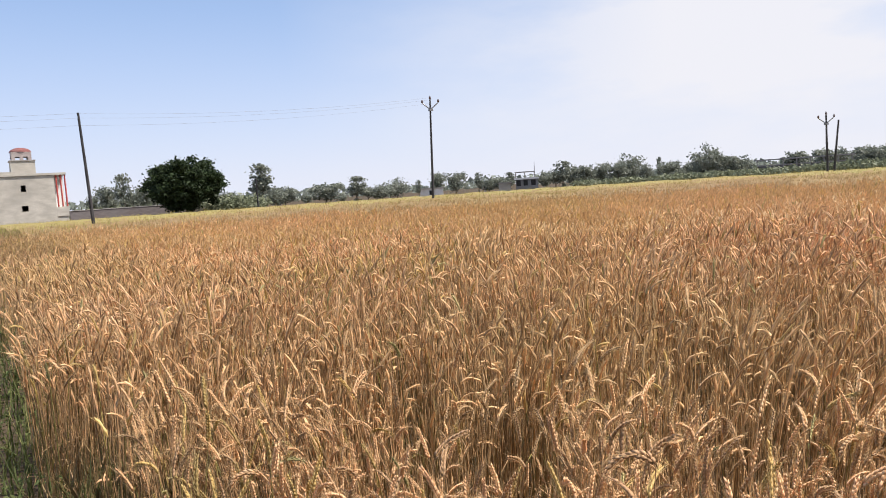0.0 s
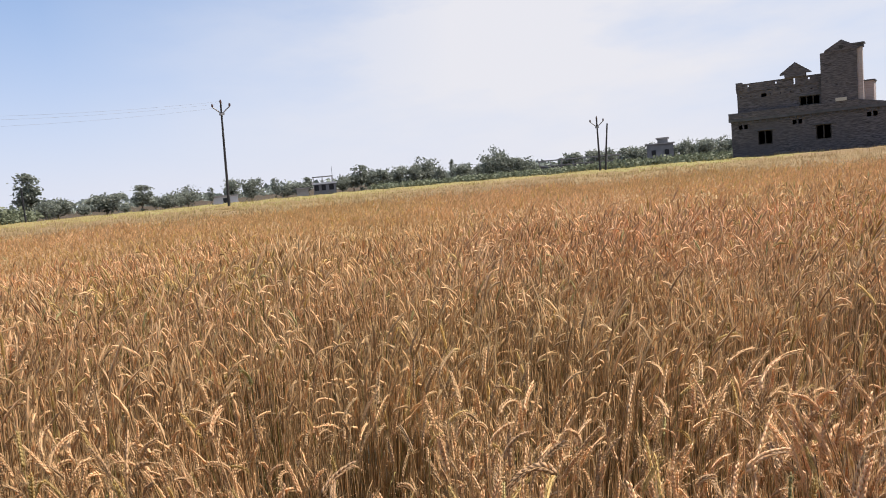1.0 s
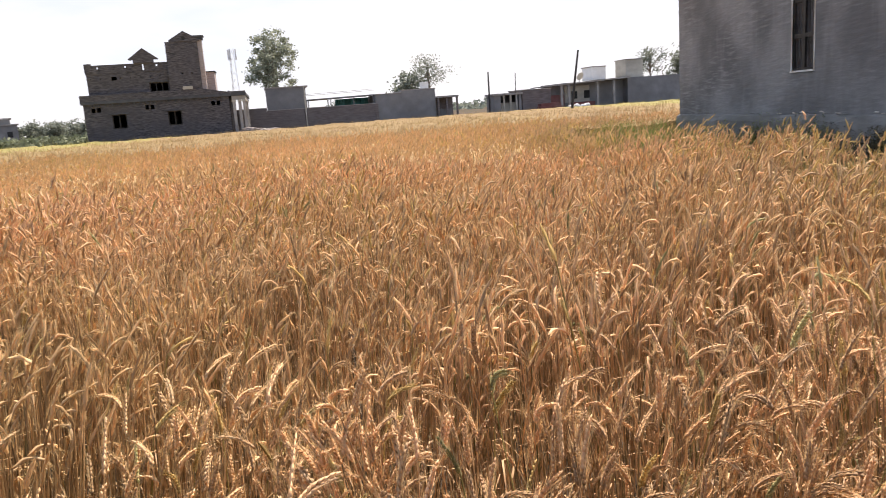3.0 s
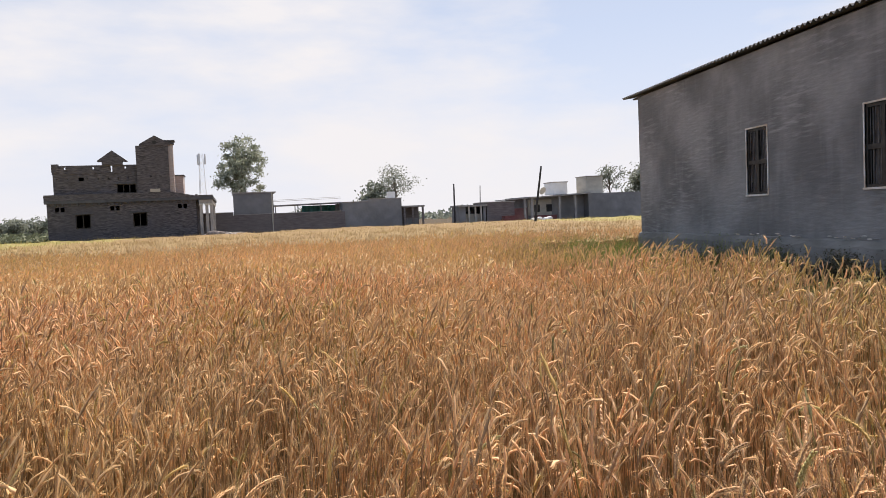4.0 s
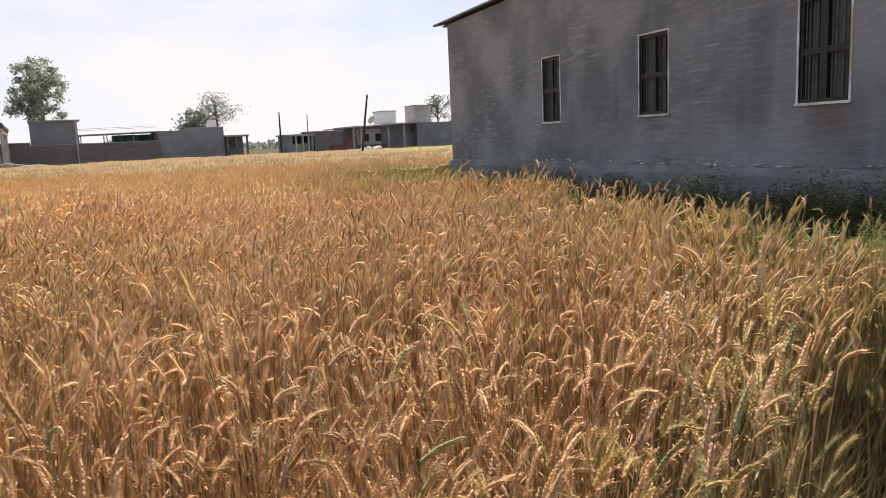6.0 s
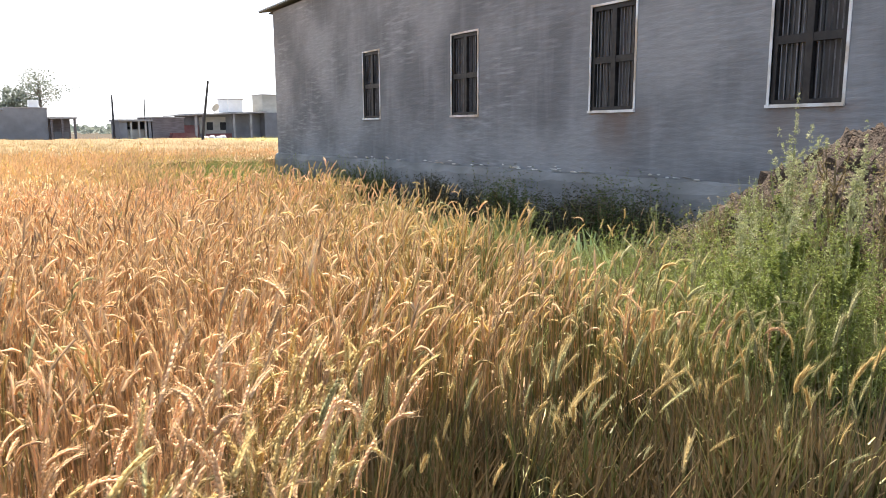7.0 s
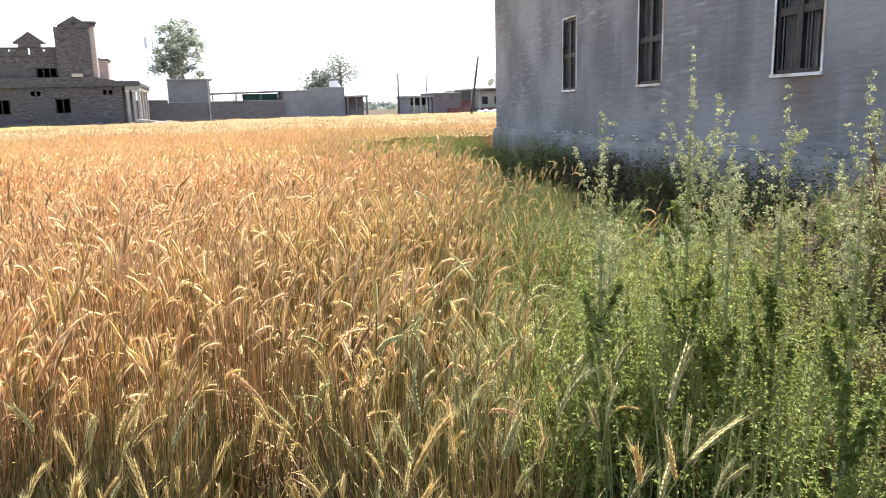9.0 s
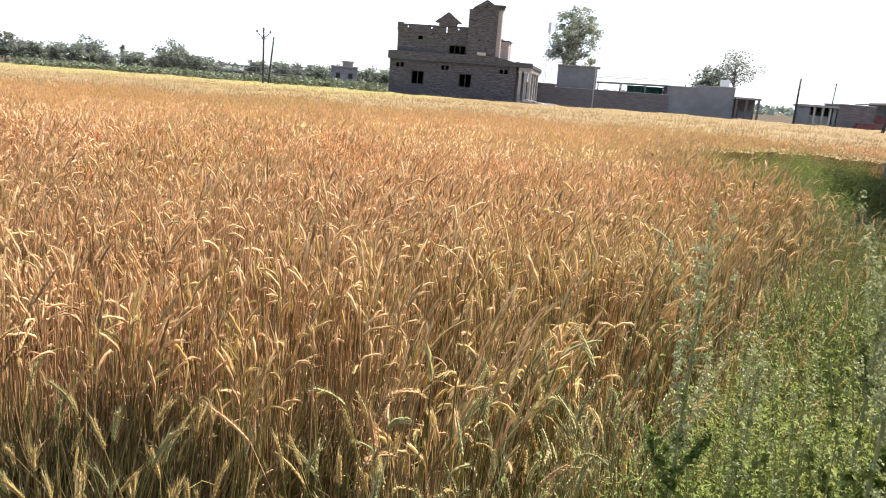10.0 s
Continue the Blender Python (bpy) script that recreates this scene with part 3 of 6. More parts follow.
def wheat_plant(r, detail, bearded=1.0, hooked=0.1):
    """One stalk: vertices, triangles and a slot for each (0 ear, 1 straw, 2 awn). detail 3 within reach, 2 close by, 1 farther, 0 far."""
    v, t, s = [], [], []
    level = 3 - detail

    def ring_tube(pts, rad, sides, slot):
        base = len(v)
        pts = np.array(pts)
        for i, p in enumerate(pts):
            d = pts[min(i + 1, len(pts) - 1)] - pts[max(i - 1, 0)]
            d = d / (np.linalg.norm(d) + 1e-9)
            a = np.cross(d, (0.3, 0.9, 0.2))
            a /= np.linalg.norm(a)
            b = np.cross(d, a)
            for k in range(sides):
                q = 2 * math.pi * k / sides
                v.append(p + (a * math.cos(q) + b * math.sin(q)) * rad[i])
        for i in range(len(pts) - 1):
            for k in range(sides):
                p0, p1 = base + i * sides + k, base + i * sides + (k + 1) % sides
                t.extend(((p0, p1, p1 + sides), (p0, p1 + sides, p0 + sides)))
                s.extend((slot, slot))

    h = r.uniform(0.66, 0.84)
    bend = r.uniform(0.0, 0.07)
    stalk = [(bend * q * q, 0.0, h * q) for q in ((0, 0.55, 1.0), (0, 1.0), (0.15, 1.0), (0.3, 1.0))[level]]
    thick = (0.0019, 0.0022, 0.0032, 0.006)[level]
    if detail < 2:
        (ax, _, az), (bx, _, bz) = stalk
        q = r.uniform(0, 3.14)
        wx, wy = thick * 1.2 * math.cos(q), thick * 1.2 * math.sin(q)
        v.extend(np.array(c) for c in ((ax - wx, -wy, az), (ax + wx, wy, az), (bx, 0.0, bz)))
        t.append((0, 1, 2))
        s.append(1)
    else:
        ring_tube(stalk, [thick, thick, thick * 0.7][:len(stalk)], 3, 1)
    # the ear goes on from the stalk, most of them nod over
    tip, up = np.array(stalk[-1]), math.radians(r.uniform(72, 92))
    nod = math.radians(r.choice((r.uniform(4, 34), r.uniform(50, 130)), p=(1 - hooked, hooked)))
    steps = (7, 4, 2, 2)[level]
    length = r.uniform(0.078, 0.112)
    pts, dirs = [tip], []
    for i in range(steps):
        ang = up - nod * ((i + 1) / steps) ** 0.8
        d = np.array((math.cos(ang), 0.0, math.sin(ang)))
        pts.append(pts[-1] + d * length / steps)
        dirs.append(d)
    fat = (0.0058, 0.0068, 0.0088, 0.0076)[level]
    if detail == 3:
        # spikelets sit in two rows along the ear, each a plump grain with a point
        turn = r.uniform(0, 3.14)
        for k in range(18):
            f = (k + 0.3) / 18 * steps
            i = min(int(f), steps - 1)
            p, d = pts[i] + (pts[i + 1] - pts[i]) * (f - i), dirs[i]
            flat = np.cross(d, (0.0, 1.0, 0.0))
            side = (flat * math.cos(turn) + np.array((0.0, 1.0, 0.0)) * math.sin(turn)) * (1 if k % 2 else -1)
            along = d + side * 0.17
            along /= np.linalg.norm(along)
            a = np.cross(along, side)
            a /= np.linalg.norm(a)
            c = np.cross(along, a)
            size = (1.0 - 0.4 * (k / 18) ** 2) * r.uniform(0.85, 1.1)
            root, b = p + side * 0.0012, len(v)
            if k > 1:
                # the axis that holds them
                t.append((b, b - 5, b - 10))
                s.append(0)
            mid = root + along * 0.009 * size
            v.append(root)
            v.extend(mid + (a * math.cos(q) + c * math.sin(q)) * 0.0048 * size for q in (0.3, 2.4, 4.5))
            v.append(root + along * 0.021 * size)
            for q in range(3):
                t.extend(((b, b + 1 + q, b + 1 + (q + 1) % 3), (b + 4, b + 1 + (q + 1) % 3, b + 1 + q)))
                s.extend((0, 0))
    elif detail:
        rad = [0.0025] + [fat * ((1.0 if i % 2 else 0.55) if detail == 2 else 1.0) * (1 - 0.35 * (i / steps) ** 2) for i in range(1, steps)] + [0.0015]
        ring_tube(pts, rad, 3, 0)
    else:
        # two crossed slips
        for side in (np.array((0.0, 1.0, 0.0)), np.array((0.8, 0.0, -0.6))):
            b = len(v)
            v.extend((pts[0], pts[1] + side * fat * 1.3, pts[1] - side * fat * 1.3, pts[2]))
            t.extend(((b, b + 1, b + 3), (b, b + 3, b + 2)))
            s.extend((0, 0))
    for k in range(int((30, 18, 10, 3)[level] * bearded)):
        i = int(r.integers(0, steps))
        d = dirs[i]
        side = np.cross(d, r.normal(size=3))
        side /= np.linalg.norm(side)
        tipward = d + side * math.tan(r.uniform(0.04, 0.3))
        w = np.cross(tipward, r.normal(size=3))
        w *= (0.0006, 0.0008, 0.0015, 0.0034)[level] / np.linalg.norm(w)
        p = pts[i] + side * fat * 0.5
        b = len(v)
        v.extend((p - w, p + w, p + tipward * r.uniform(0.03, 0.06) * min(bearded, 1.2)))
        t.append((b, b + 1, b + 2))
        s.append(2 if detail else 0)
    # narrow withered leaves
    for k in range((2, 1, 1, 0)[level]):
        z0, q, ll, w = r.uniform(0.2, 0.6) * h / 0.8, r.uniform(0, 6.28), r.uniform(0.1, 0.2), r.uniform(0.0018, 0.0034) * (1 if detail > 1 else 1.4)
        out, across = np.array((math.cos(q), math.sin(q), 0)), np.array((-math.sin(q), math.cos(q), 0))
        b = len(v)
        n = 4 if detail == 3 else 3
        for i in range(n):
            f = i / (n - 1)
            c = np.array((bend * (z0 / h) ** 2, 0, z0)) + out * ll * f * 0.75 + np.array((0, 0, ll * (0.8 * f - 1.25 * f * f)))
            ww = w * (1 - 0.85 * f)
            v.extend((c - across * ww, c + across * ww))
        for i in range(n - 1):
            o = b + 2 * i
            t.extend(((o, o + 1, o + 3), (o, o + 3, o + 2)))
            s.extend((1, 1))
    return np.array(v), np.array(t), np.array(s)


def grow(places, shapes, slots_of, size=1.0, lean=0.05, wind=(0.014, 0.006)):
    """Sets a shape at every place, turned, sized and leaning at random: the arrays of one mesh."""
    vs, ts, ss, off = [], [], [], 0
    pick = rng.integers(0, len(shapes), len(places))
    for i, (v, t, s) in enumerate(shapes):
        p = places[pick == i]
        n = len(p)
        if not n:
            continue
        # most ears nod with the wind, the rest anyhow
        q = np.where(rng.random(n) < 0.5, rng.normal(-0.4, 0.9, n), rng.uniform(0, 6.283, n))
        k = (rng.normal(0.98, 0.09, n) * bumpy(p[:, 0], p[:, 1]) * size)[:, None]
        c, d = np.cos(q)[:, None], np.sin(q)[:, None]
        x, y, z = v[None, :, 0] * k, v[None, :, 1] * k, v[None, :, 2] * k
        sx, sy = swept(p[:, 0], p[:, 1])
        lx, ly = (rng.normal(wind[0], lean, n) + sx)[:, None], (rng.normal(wind[1], lean, n) + sy)[:, None]
        out = np.stack([p[:, 0:1] + x * c - y * d + lx * z * z * 1.4, p[:, 1:2] + x * d + y * c + ly * z * z * 1.4, z], axis=2)
        vs.append(out.reshape(-1, 3))
        ts.append((t[None] + (off + np.arange(n) * len(v))[:, None, None]).reshape(-1, 3))
        ss.append((s[None] + slots_of(p)[:, None]).reshape(-1))
        off += n * len(v)
    return np.concatenate(vs), np.concatenate(ts), np.concatenate(ss)


def crop_slots(p):
    """0 ripe, 3 green along the edges, 6 paler far off, 9 ripe on green straw."""
    x, y = p[:, 0], p[:, 1]
    edge = np.minimum(np.interp(y, EAST_Y, GREEN_X) - x, (y - np.interp(x, SOUTH_X, SOUTH_Y)) * 2.0 + 0.15 + np.clip((-x - 1.5) * 0.25, 0, 3))
    chance = rng.random(len(p))
    green = chance < np.clip(0.26 - edge / 1.1, 0.012, 0.5)
    patch = np.sin(x * 0.83 + 2.1 * np.sin(y * 0.37)) * np.sin(y * 0.71 + 1.7 * np.sin(x * 0.29) + 1) > 0.72
    half = chance < np.maximum(np.clip(0.65 - edge / 2.6, 0.06, 0.65), np.where(patch, 0.45, 0))
    pale = rng.random(len(p)) < np.clip((np.hypot(x + 10, y - 10) - 22) / 24, 0, 0.9) * np.where((x < -18) | (x > 17), 1.0, 0.12)
    return np.where(green, 3, np.where(half, 9, np.where(pale, 6, 0)))


def wheat_straw(r):
    """An earless stalk with two narrow blades."""
    v, t, s = [], [], []
    h = r.uniform(0.3, 0.66)
    lean = r.normal(0, 0.06, 2)
    for q, w, top, out in ((r.uniform(0, 3), 0.0036, h, 0.0), (r.uniform(0, 6), 0.0075, h * 0.85, 0.12), (r.uniform(0, 6), 0.0075, h * 0.6, 0.16)):
        b, a, o = len(v), np.array((-math.sin(q), math.cos(q), 0)) * w, np.array((math.cos(q), math.sin(q), 0)) * out
        base, mid, tip = np.array((0, 0, top * 0.1)), np.array((lean[0] * 0.4, lean[1] * 0.4, top * 0.7)) + o * 0.35, np.array((lean[0], lean[1], top)) + o
        v.extend((base - a, base + a, mid - a * 0.8, mid + a * 0.8, tip))
        t.extend(((b, b + 1, b + 3), (b, b + 3, b + 2), (b + 2, b + 3, b + 4)))
        s.extend((0, 0, 0))
    return np.array(v), np.array(t), np.array(s)


def bare_straw(r):
    """An upright straw, broken off or earless, as a slim folded blade."""
    h, q, w = r.uniform(0.4, 0.78), r.uniform(0, 3.14), r.uniform(0.0016, 0.0026)
    a, lean = np.array((math.cos(q), math.sin(q), 0)) * w, np.array((r.normal(0, 0.04), r.normal(0, 0.04), h))
    fold = np.array((-math.sin(q), math.cos(q), 0)) * w
    v = [-a, fold, a, lean - a * 0.6, lean + fold * 0.6, lean + a * 0.6]
    return np.array(v), np.array(((0, 1, 4), (0, 4, 3), (1, 2, 5), (1, 5, 4))), np.zeros(4, dtype=int)


def wheat_tuft(r):
    """Far off: three leaning spikes."""
    v, t, s = [], [], []
    for k in range(3):
        q, x, y = r.uniform(0, 6.28), r.normal(0, 0.06), r.normal(0, 0.06)
        w, h = r.uniform(0.008, 0.016), r.uniform(0.72, 0.94)
        v.extend(np.array(c) for c in ((x - w * math.cos(q), y - w * math.sin(q), 0.42), (x + w * math.cos(q), y + w * math.sin(q), 0.42), (x + r.normal(0, 0.07), y + r.normal(0, 0.07), h)))
        t.append((3 * k, 3 * k + 1, 3 * k + 2))
        s.append(k % 2)
    return np.array(v), np.array(t), np.array(s)


def build_wheat():
    mats = [M[k] for k in ("ear", "stem", "awn", "green_ear", "green_stem", "green_awn", "far_ear", "far_ear", "far_ear", "gold_ear", "gold_stem", "gold_awn")]
    label = "ripe golden bearded wheat, dense, greener along its edges"
    bands = (("wheat_field", 0.0, 2.0, 500, 3, 26, 1.0), ("wheat_field", 2.0, 4.4, 430, 2, 24, 1.0), ("wheat_field", 4.4, 10.5, 290, 1, 20, 1.0),
             ("wheat_field", 10.5, 27, 118, 0, 14, 1.0), ("wheat_field", 27, 50, 24, -1, 10, 1.0), ("wheat_field", 50, 90, 9, -1, 10, 1.0))
    for name, near, far, density, detail, kinds, size in bands:
        shapes = [wheat_plant(rng, detail, hooked=0.3 if detail == 3 else 0.18 if detail == 2 else 0.07) if detail >= 0 else wheat_tuft(rng) for _ in range(kinds)]
        v, t, s = grow(scatter(near, far, density), shapes, crop_slots, size)
        mid = [M["mid_ear"]] + mats[1:]
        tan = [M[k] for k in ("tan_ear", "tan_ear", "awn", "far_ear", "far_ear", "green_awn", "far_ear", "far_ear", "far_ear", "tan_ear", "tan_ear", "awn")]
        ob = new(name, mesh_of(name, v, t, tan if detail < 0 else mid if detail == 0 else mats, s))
        tagged(ob, label, "wheat", kind="stuff")
    # bare straws between the ears, many in the tone darkened for shade
    shapes = [bare_straw(rng) for _ in range(16)]
    for near, far, density in ((0.0, 2.6, 460), (2.6, 6.0, 260)):
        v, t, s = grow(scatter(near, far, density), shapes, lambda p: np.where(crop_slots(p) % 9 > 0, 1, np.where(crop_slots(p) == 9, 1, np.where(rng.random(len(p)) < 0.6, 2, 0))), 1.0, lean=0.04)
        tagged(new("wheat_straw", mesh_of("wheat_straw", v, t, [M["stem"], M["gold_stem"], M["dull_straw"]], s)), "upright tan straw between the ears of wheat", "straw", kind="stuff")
    # a close undergrowth of shorter straw along the near edge, shade put into its colours
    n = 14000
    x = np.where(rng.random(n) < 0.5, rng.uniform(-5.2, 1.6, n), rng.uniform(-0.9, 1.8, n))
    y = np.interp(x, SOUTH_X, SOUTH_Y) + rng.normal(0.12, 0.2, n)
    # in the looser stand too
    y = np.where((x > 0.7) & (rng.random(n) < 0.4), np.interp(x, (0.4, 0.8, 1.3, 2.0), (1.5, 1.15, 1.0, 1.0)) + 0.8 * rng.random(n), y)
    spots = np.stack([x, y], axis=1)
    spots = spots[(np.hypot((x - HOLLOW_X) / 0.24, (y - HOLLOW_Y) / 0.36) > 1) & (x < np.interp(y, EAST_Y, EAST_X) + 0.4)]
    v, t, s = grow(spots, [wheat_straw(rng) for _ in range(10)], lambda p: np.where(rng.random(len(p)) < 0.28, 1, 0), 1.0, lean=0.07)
    tagged(new("wheat_undergrowth", mesh_of("wheat_undergrowth", v, t, [M["dull_straw"], M["dull_blade"]], s)), "brown and olive straw at the foot of the wheat, darkened for shade", "wheat", kind="stuff")
    # thin, short and greener stalks strayed out of the crop along its near edge
    n = 120
    x = rng.uniform(-3.0, 1.3, n)
    y = np.interp(x, SOUTH_X, SOUTH_Y) - rng.exponential(0.22, n)
    spots = np.stack([x, y], axis=1)[np.hypot(x - np.clip(x, -2.6, 1.9), y + 0.2) > 0.8]
    shapes = [wheat_plant(rng, 3, 1.6) for _ in range(16)]
    # and a looser green stand between the crop's corner and the weeds
    m = 170
    x = rng.uniform(0.45, 2.0, m)
    y = np.interp(x, (0.4, 0.8, 1.3, 2.0), (1.5, 1.1, 0.95, 0.9)) + rng.random(m) ** 1.2 * np.interp(x, (0.4, 0.8, 1.6, 2.0), (0.3, 0.6, 0.8, 0.4))
    # but for a dark gap before the hollow
    ok = (np.sin(x * 9 + 2 * np.sin(y * 7)) * np.sin(y * 8 + 1) < 0.45) & ((abs(x - 0.84) > 0.22) | (rng.random(m) < 0.12))
    stand = np.stack([x, y], axis=1)[ok]

    def greenish(p):
        return np.where(rng.random(len(p)) < np.clip(0.15 + 0.5 * (p[:, 0] - 0.8), 0.15, 0.8), 3, 9)
    v, t, s = grow(np.concatenate([spots[::2], stand[::3]]), shapes, greenish, 0.72, lean=0.16)
    v2, t2, s2 = grow(np.concatenate([spots[1::2], stand[1::3], stand[2::3]]), shapes, greenish, 0.93, lean=0.1)
    # upright, unripe ears where the crop meets the weeds
    m = 560
    y = np.where(np.arange(m) < 190, rng.normal(2.05, 0.32, m), rng.uniform(2.4, 9.0, m))
    x = np.where(np.arange(m) < 190, rng.normal(1.68, 0.17, m), np.interp(y, EAST_Y, EAST_X) + rng.exponential(0.45, m))
    spots = np.stack([x, y], axis=1)[(x > HOLLOW_X + 0.25) & (y > 1.5)]
    v3, t3, s3 = grow(spots, [wheat_plant(rng, 3, 1.0, 0.12) for _ in range(10)], lambda p: np.where(p[:, 1] < 2.6, rng.choice((3, 3, 9), len(p)), rng.choice((0, 3, 9, 9), len(p))), 0.96, lean=0.05)
    me = mesh_of("stray_wheat", np.concatenate([v, v2, v3]), np.concatenate([t, t2 + len(v), t3 + len(v) + len(v2)]), mats, np.concatenate([s, s2, s3]))
    tagged(new("stray_wheat", me), "short greenish wheat stalks strayed along the field's edge", "wheat", kind="stuff")


def build_canopy():
    """The closed mass of the crop below the ears, where it is too far to see between the stalks."""
    az = np.radians(np.linspace(-62, 112, 260))
    rad = np.concatenate([np.linspace(5.5, 12, 40), np.linspace(12.3, 30, 60), np.linspace(30.6, 90, 70)])
    a, r = np.meshgrid(az, rad, indexing="ij")
    x, y = -0.5 - np.sin(a) * r, 0.1 + np.cos(a) * r
    d = from_path(x, y)
    z = 0.02 + 0.58 * np.clip((d - 7.5) / 8, 0, 1) + 0.14 * np.clip((d - 20) / 18, 0, 1)
    z = z * bumpy(x, y) + rng.normal(0, 0.03, x.shape)
    ok = in_crop(x, y) & in_crop(x + 1.0, y) & in_crop(x, y - 1.6) & in_crop(x + 0.6, y - 0.9) & (d > 7.5)
    idx = np.arange(x.size).reshape(x.shape)
    q = np.stack([idx[:-1, :-1], idx[1:, :-1], idx[1:, 1:], idx[:-1, 1:]], axis=2)
    keep = ok[:-1, :-1] & ok[1:, :-1] & ok[1:, 1:] & ok[:-1, 1:]
    q = q[keep]
    t = np.concatenate([q[:, [0, 2, 1]], q[:, [0, 3, 2]]])
    cx, cy = x.ravel()[t].mean(axis=1), y.ravel()[t].mean(axis=1)
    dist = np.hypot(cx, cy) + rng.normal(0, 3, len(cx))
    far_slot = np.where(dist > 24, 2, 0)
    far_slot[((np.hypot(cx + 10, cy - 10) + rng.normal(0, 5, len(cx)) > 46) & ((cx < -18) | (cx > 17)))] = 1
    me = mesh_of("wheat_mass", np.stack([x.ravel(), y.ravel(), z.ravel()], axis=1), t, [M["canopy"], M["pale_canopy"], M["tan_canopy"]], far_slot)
    tagged(new("wheat_mass", me), "closed mass of ripe wheat straw below the ears", "wheat", kind="stuff")


build_canopy()
build_wheat()


# ---- shed ----
WALL_X, SHED_Y0, SHED_Y1, SHED_DEEP = 6.6, -9.0, 20.68, 9.0
WINDOWS = ((14.27, 15.03), (10.59, 11.41), (6.96, 7.78), (4.12, 4.945))
SILL, HEAD = 1.82, 3.24


def build_shed():
    # local x runs along the long wall from its far corner, local y into the building
    m = Matrix.Translation((WALL_X, SHED_Y1, 0)) @ pose(0, 0, 0, 0, 0, -90)
    shed = thing("shed", m, "long grey cement-plastered shed with barred windows and a corrugated roof", "shed")
    long = SHED_Y1 - SHED_Y0
    holes = [(SHED_Y1 - b, SHED_Y1 - a, SILL, HEAD) for a, b in WINDOWS]
    part("front_wall", pierced(0, long, 0.86, 4.86, 0, 0.23, holes), M["plaster"], shed, "grey streaked cement plaster wall")
    part("end_wall", prism([(0.23, 0.86), (SHED_DEEP, 0.86), (SHED_DEEP, 6.2), (0.23, 4.86)], 0, 0.23), M["plaster"], shed).matrix_local = Matrix(((0, 1, 0, 0), (1, 0, 0, 0), (0, 0, 1, 0), (0, 0, 0, 1)))
    part("end_wall", prism([(0.23, 0.86), (SHED_DEEP, 0.86), (SHED_DEEP, 6.2), (0.23, 4.86)], long - 0.23, long), M["plaster"], shed).matrix_local = Matrix(((0, 1, 0, 0), (1, 0, 0, 0), (0, 0, 1, 0), (0, 0, 0, 1)))
    part("back_wall", boxes((0.23, long - 0.23, SHED_DEEP - 0.23, SHED_DEEP, 0.86, 6.1)), M["plaster"], shed)
    part("floor_slab", boxes((0.1, long - 0.1, 0.1, SHED_DEEP, 0.6, 0.84)), M["dark"], shed)
    # the plinth stands proud, with a broken ledge of mortar
    bm = bmesh.new()
    n = 90
    prof = [(0.02, 0.0), (-0.09, 0.0), (-0.085, 0.78), (-0.05, 0.9), (0.02, 0.93)]
    r = random.Random(4)
    rows = []
    for i in range(n + 1):
        x = -0.06 + (long + 0.12) * i / n
        rows.append([bm.verts.new((x, y - (r.uniform(0, 0.025) if j in (2, 3) else 0), z + (r.uniform(-0.03, 0.03) if j in (2, 3) else 0))) for j, (y, z) in enumerate(prof)])
    for a, b in zip(rows, rows[1:]):
        for j in range(len(prof) - 1):
            bm.faces.new((a[j], b[j], b[j + 1], a[j + 1]))
    bm.faces.new(rows[0])
    bm.faces.new(rows[-1][::-1])
    part("plinth", bm, M["plinth"], shed, "rough cement plinth with a broken ledge")
    for i in range(66):
        bm = bmesh.new()
        x = r.choice((4.4, 5.9, 7.2, 8.8, 10.3, 11.6, 12.8, 14.0)) + r.normalvariate(0, 0.42)
        lump(bm, (x, -0.06, 0.935 + abs(r.normalvariate(0, 0.025))), (r.uniform(0.02, 0.11), 0.022, r.uniform(0.005, 0.014)), r, 1, 0.5)
        part("mortar_crumb", bm, M["lime"] if i % 3 else M["plinth"], shed, "white dried mortar" if i == 1 else "")
    # corrugated sheets: the waves run up the slope, their ends show along the eave
    bm = bmesh.new()
    pitch, wave, slope = 0.16, 0.03, math.tan(radians(9))
    steps = int((long + 1.2) / pitch * 6)
    for y in (-0.17, SHED_DEEP + 0.4):
        for x, up in (((-0.75 + (long + 1.2) * i / steps), wave * math.cos(2 * math.pi * i / 6)) for i in range(steps + 1)):
            bm.verts.new((x, y, 4.93 + (y + 0.17) * slope + up))
    bm.verts.ensure_lookup_table()
    for i in range(steps):
        bm.faces.new((bm.verts[i], bm.verts[i + 1], bm.verts[steps + 2 + i], bm.verts[steps + 1 + i]))
    extra = bmesh.ops.extrude_face_region(bm, geom=list(bm.faces))["geom"]
    bmesh.ops.translate(bm, verts=[e for e in extra if isinstance(e, bmesh.types.BMVert)], vec=(0, 0, 0.012))
    part("roof", bm, M["sheet"], shed, "grey corrugated cement sheets, wavy at the eave")
    part("purlin", boxes((-0.5, long + 0.3, 0.06, 0.16, 4.862, 4.9)), M["wood"], shed)
    for i in range(9):
        x = 0.05 + i * (long - 0.2) / 8
        bm = prism([(0.24, 4.8), (SHED_DEEP - 0.24, 4.74 + 1.39), (SHED_DEEP - 0.24, 4.8 + 1.39), (0.24, 4.86)], x + 0.24, x + 0.32)
        part("rafter", bm, M["wood"], shed).matrix_local = Matrix(((0, 1, 0, 0), (1, 0, 0, 0), (0, 0, 1, 0), (0, 0, 0, 1)))
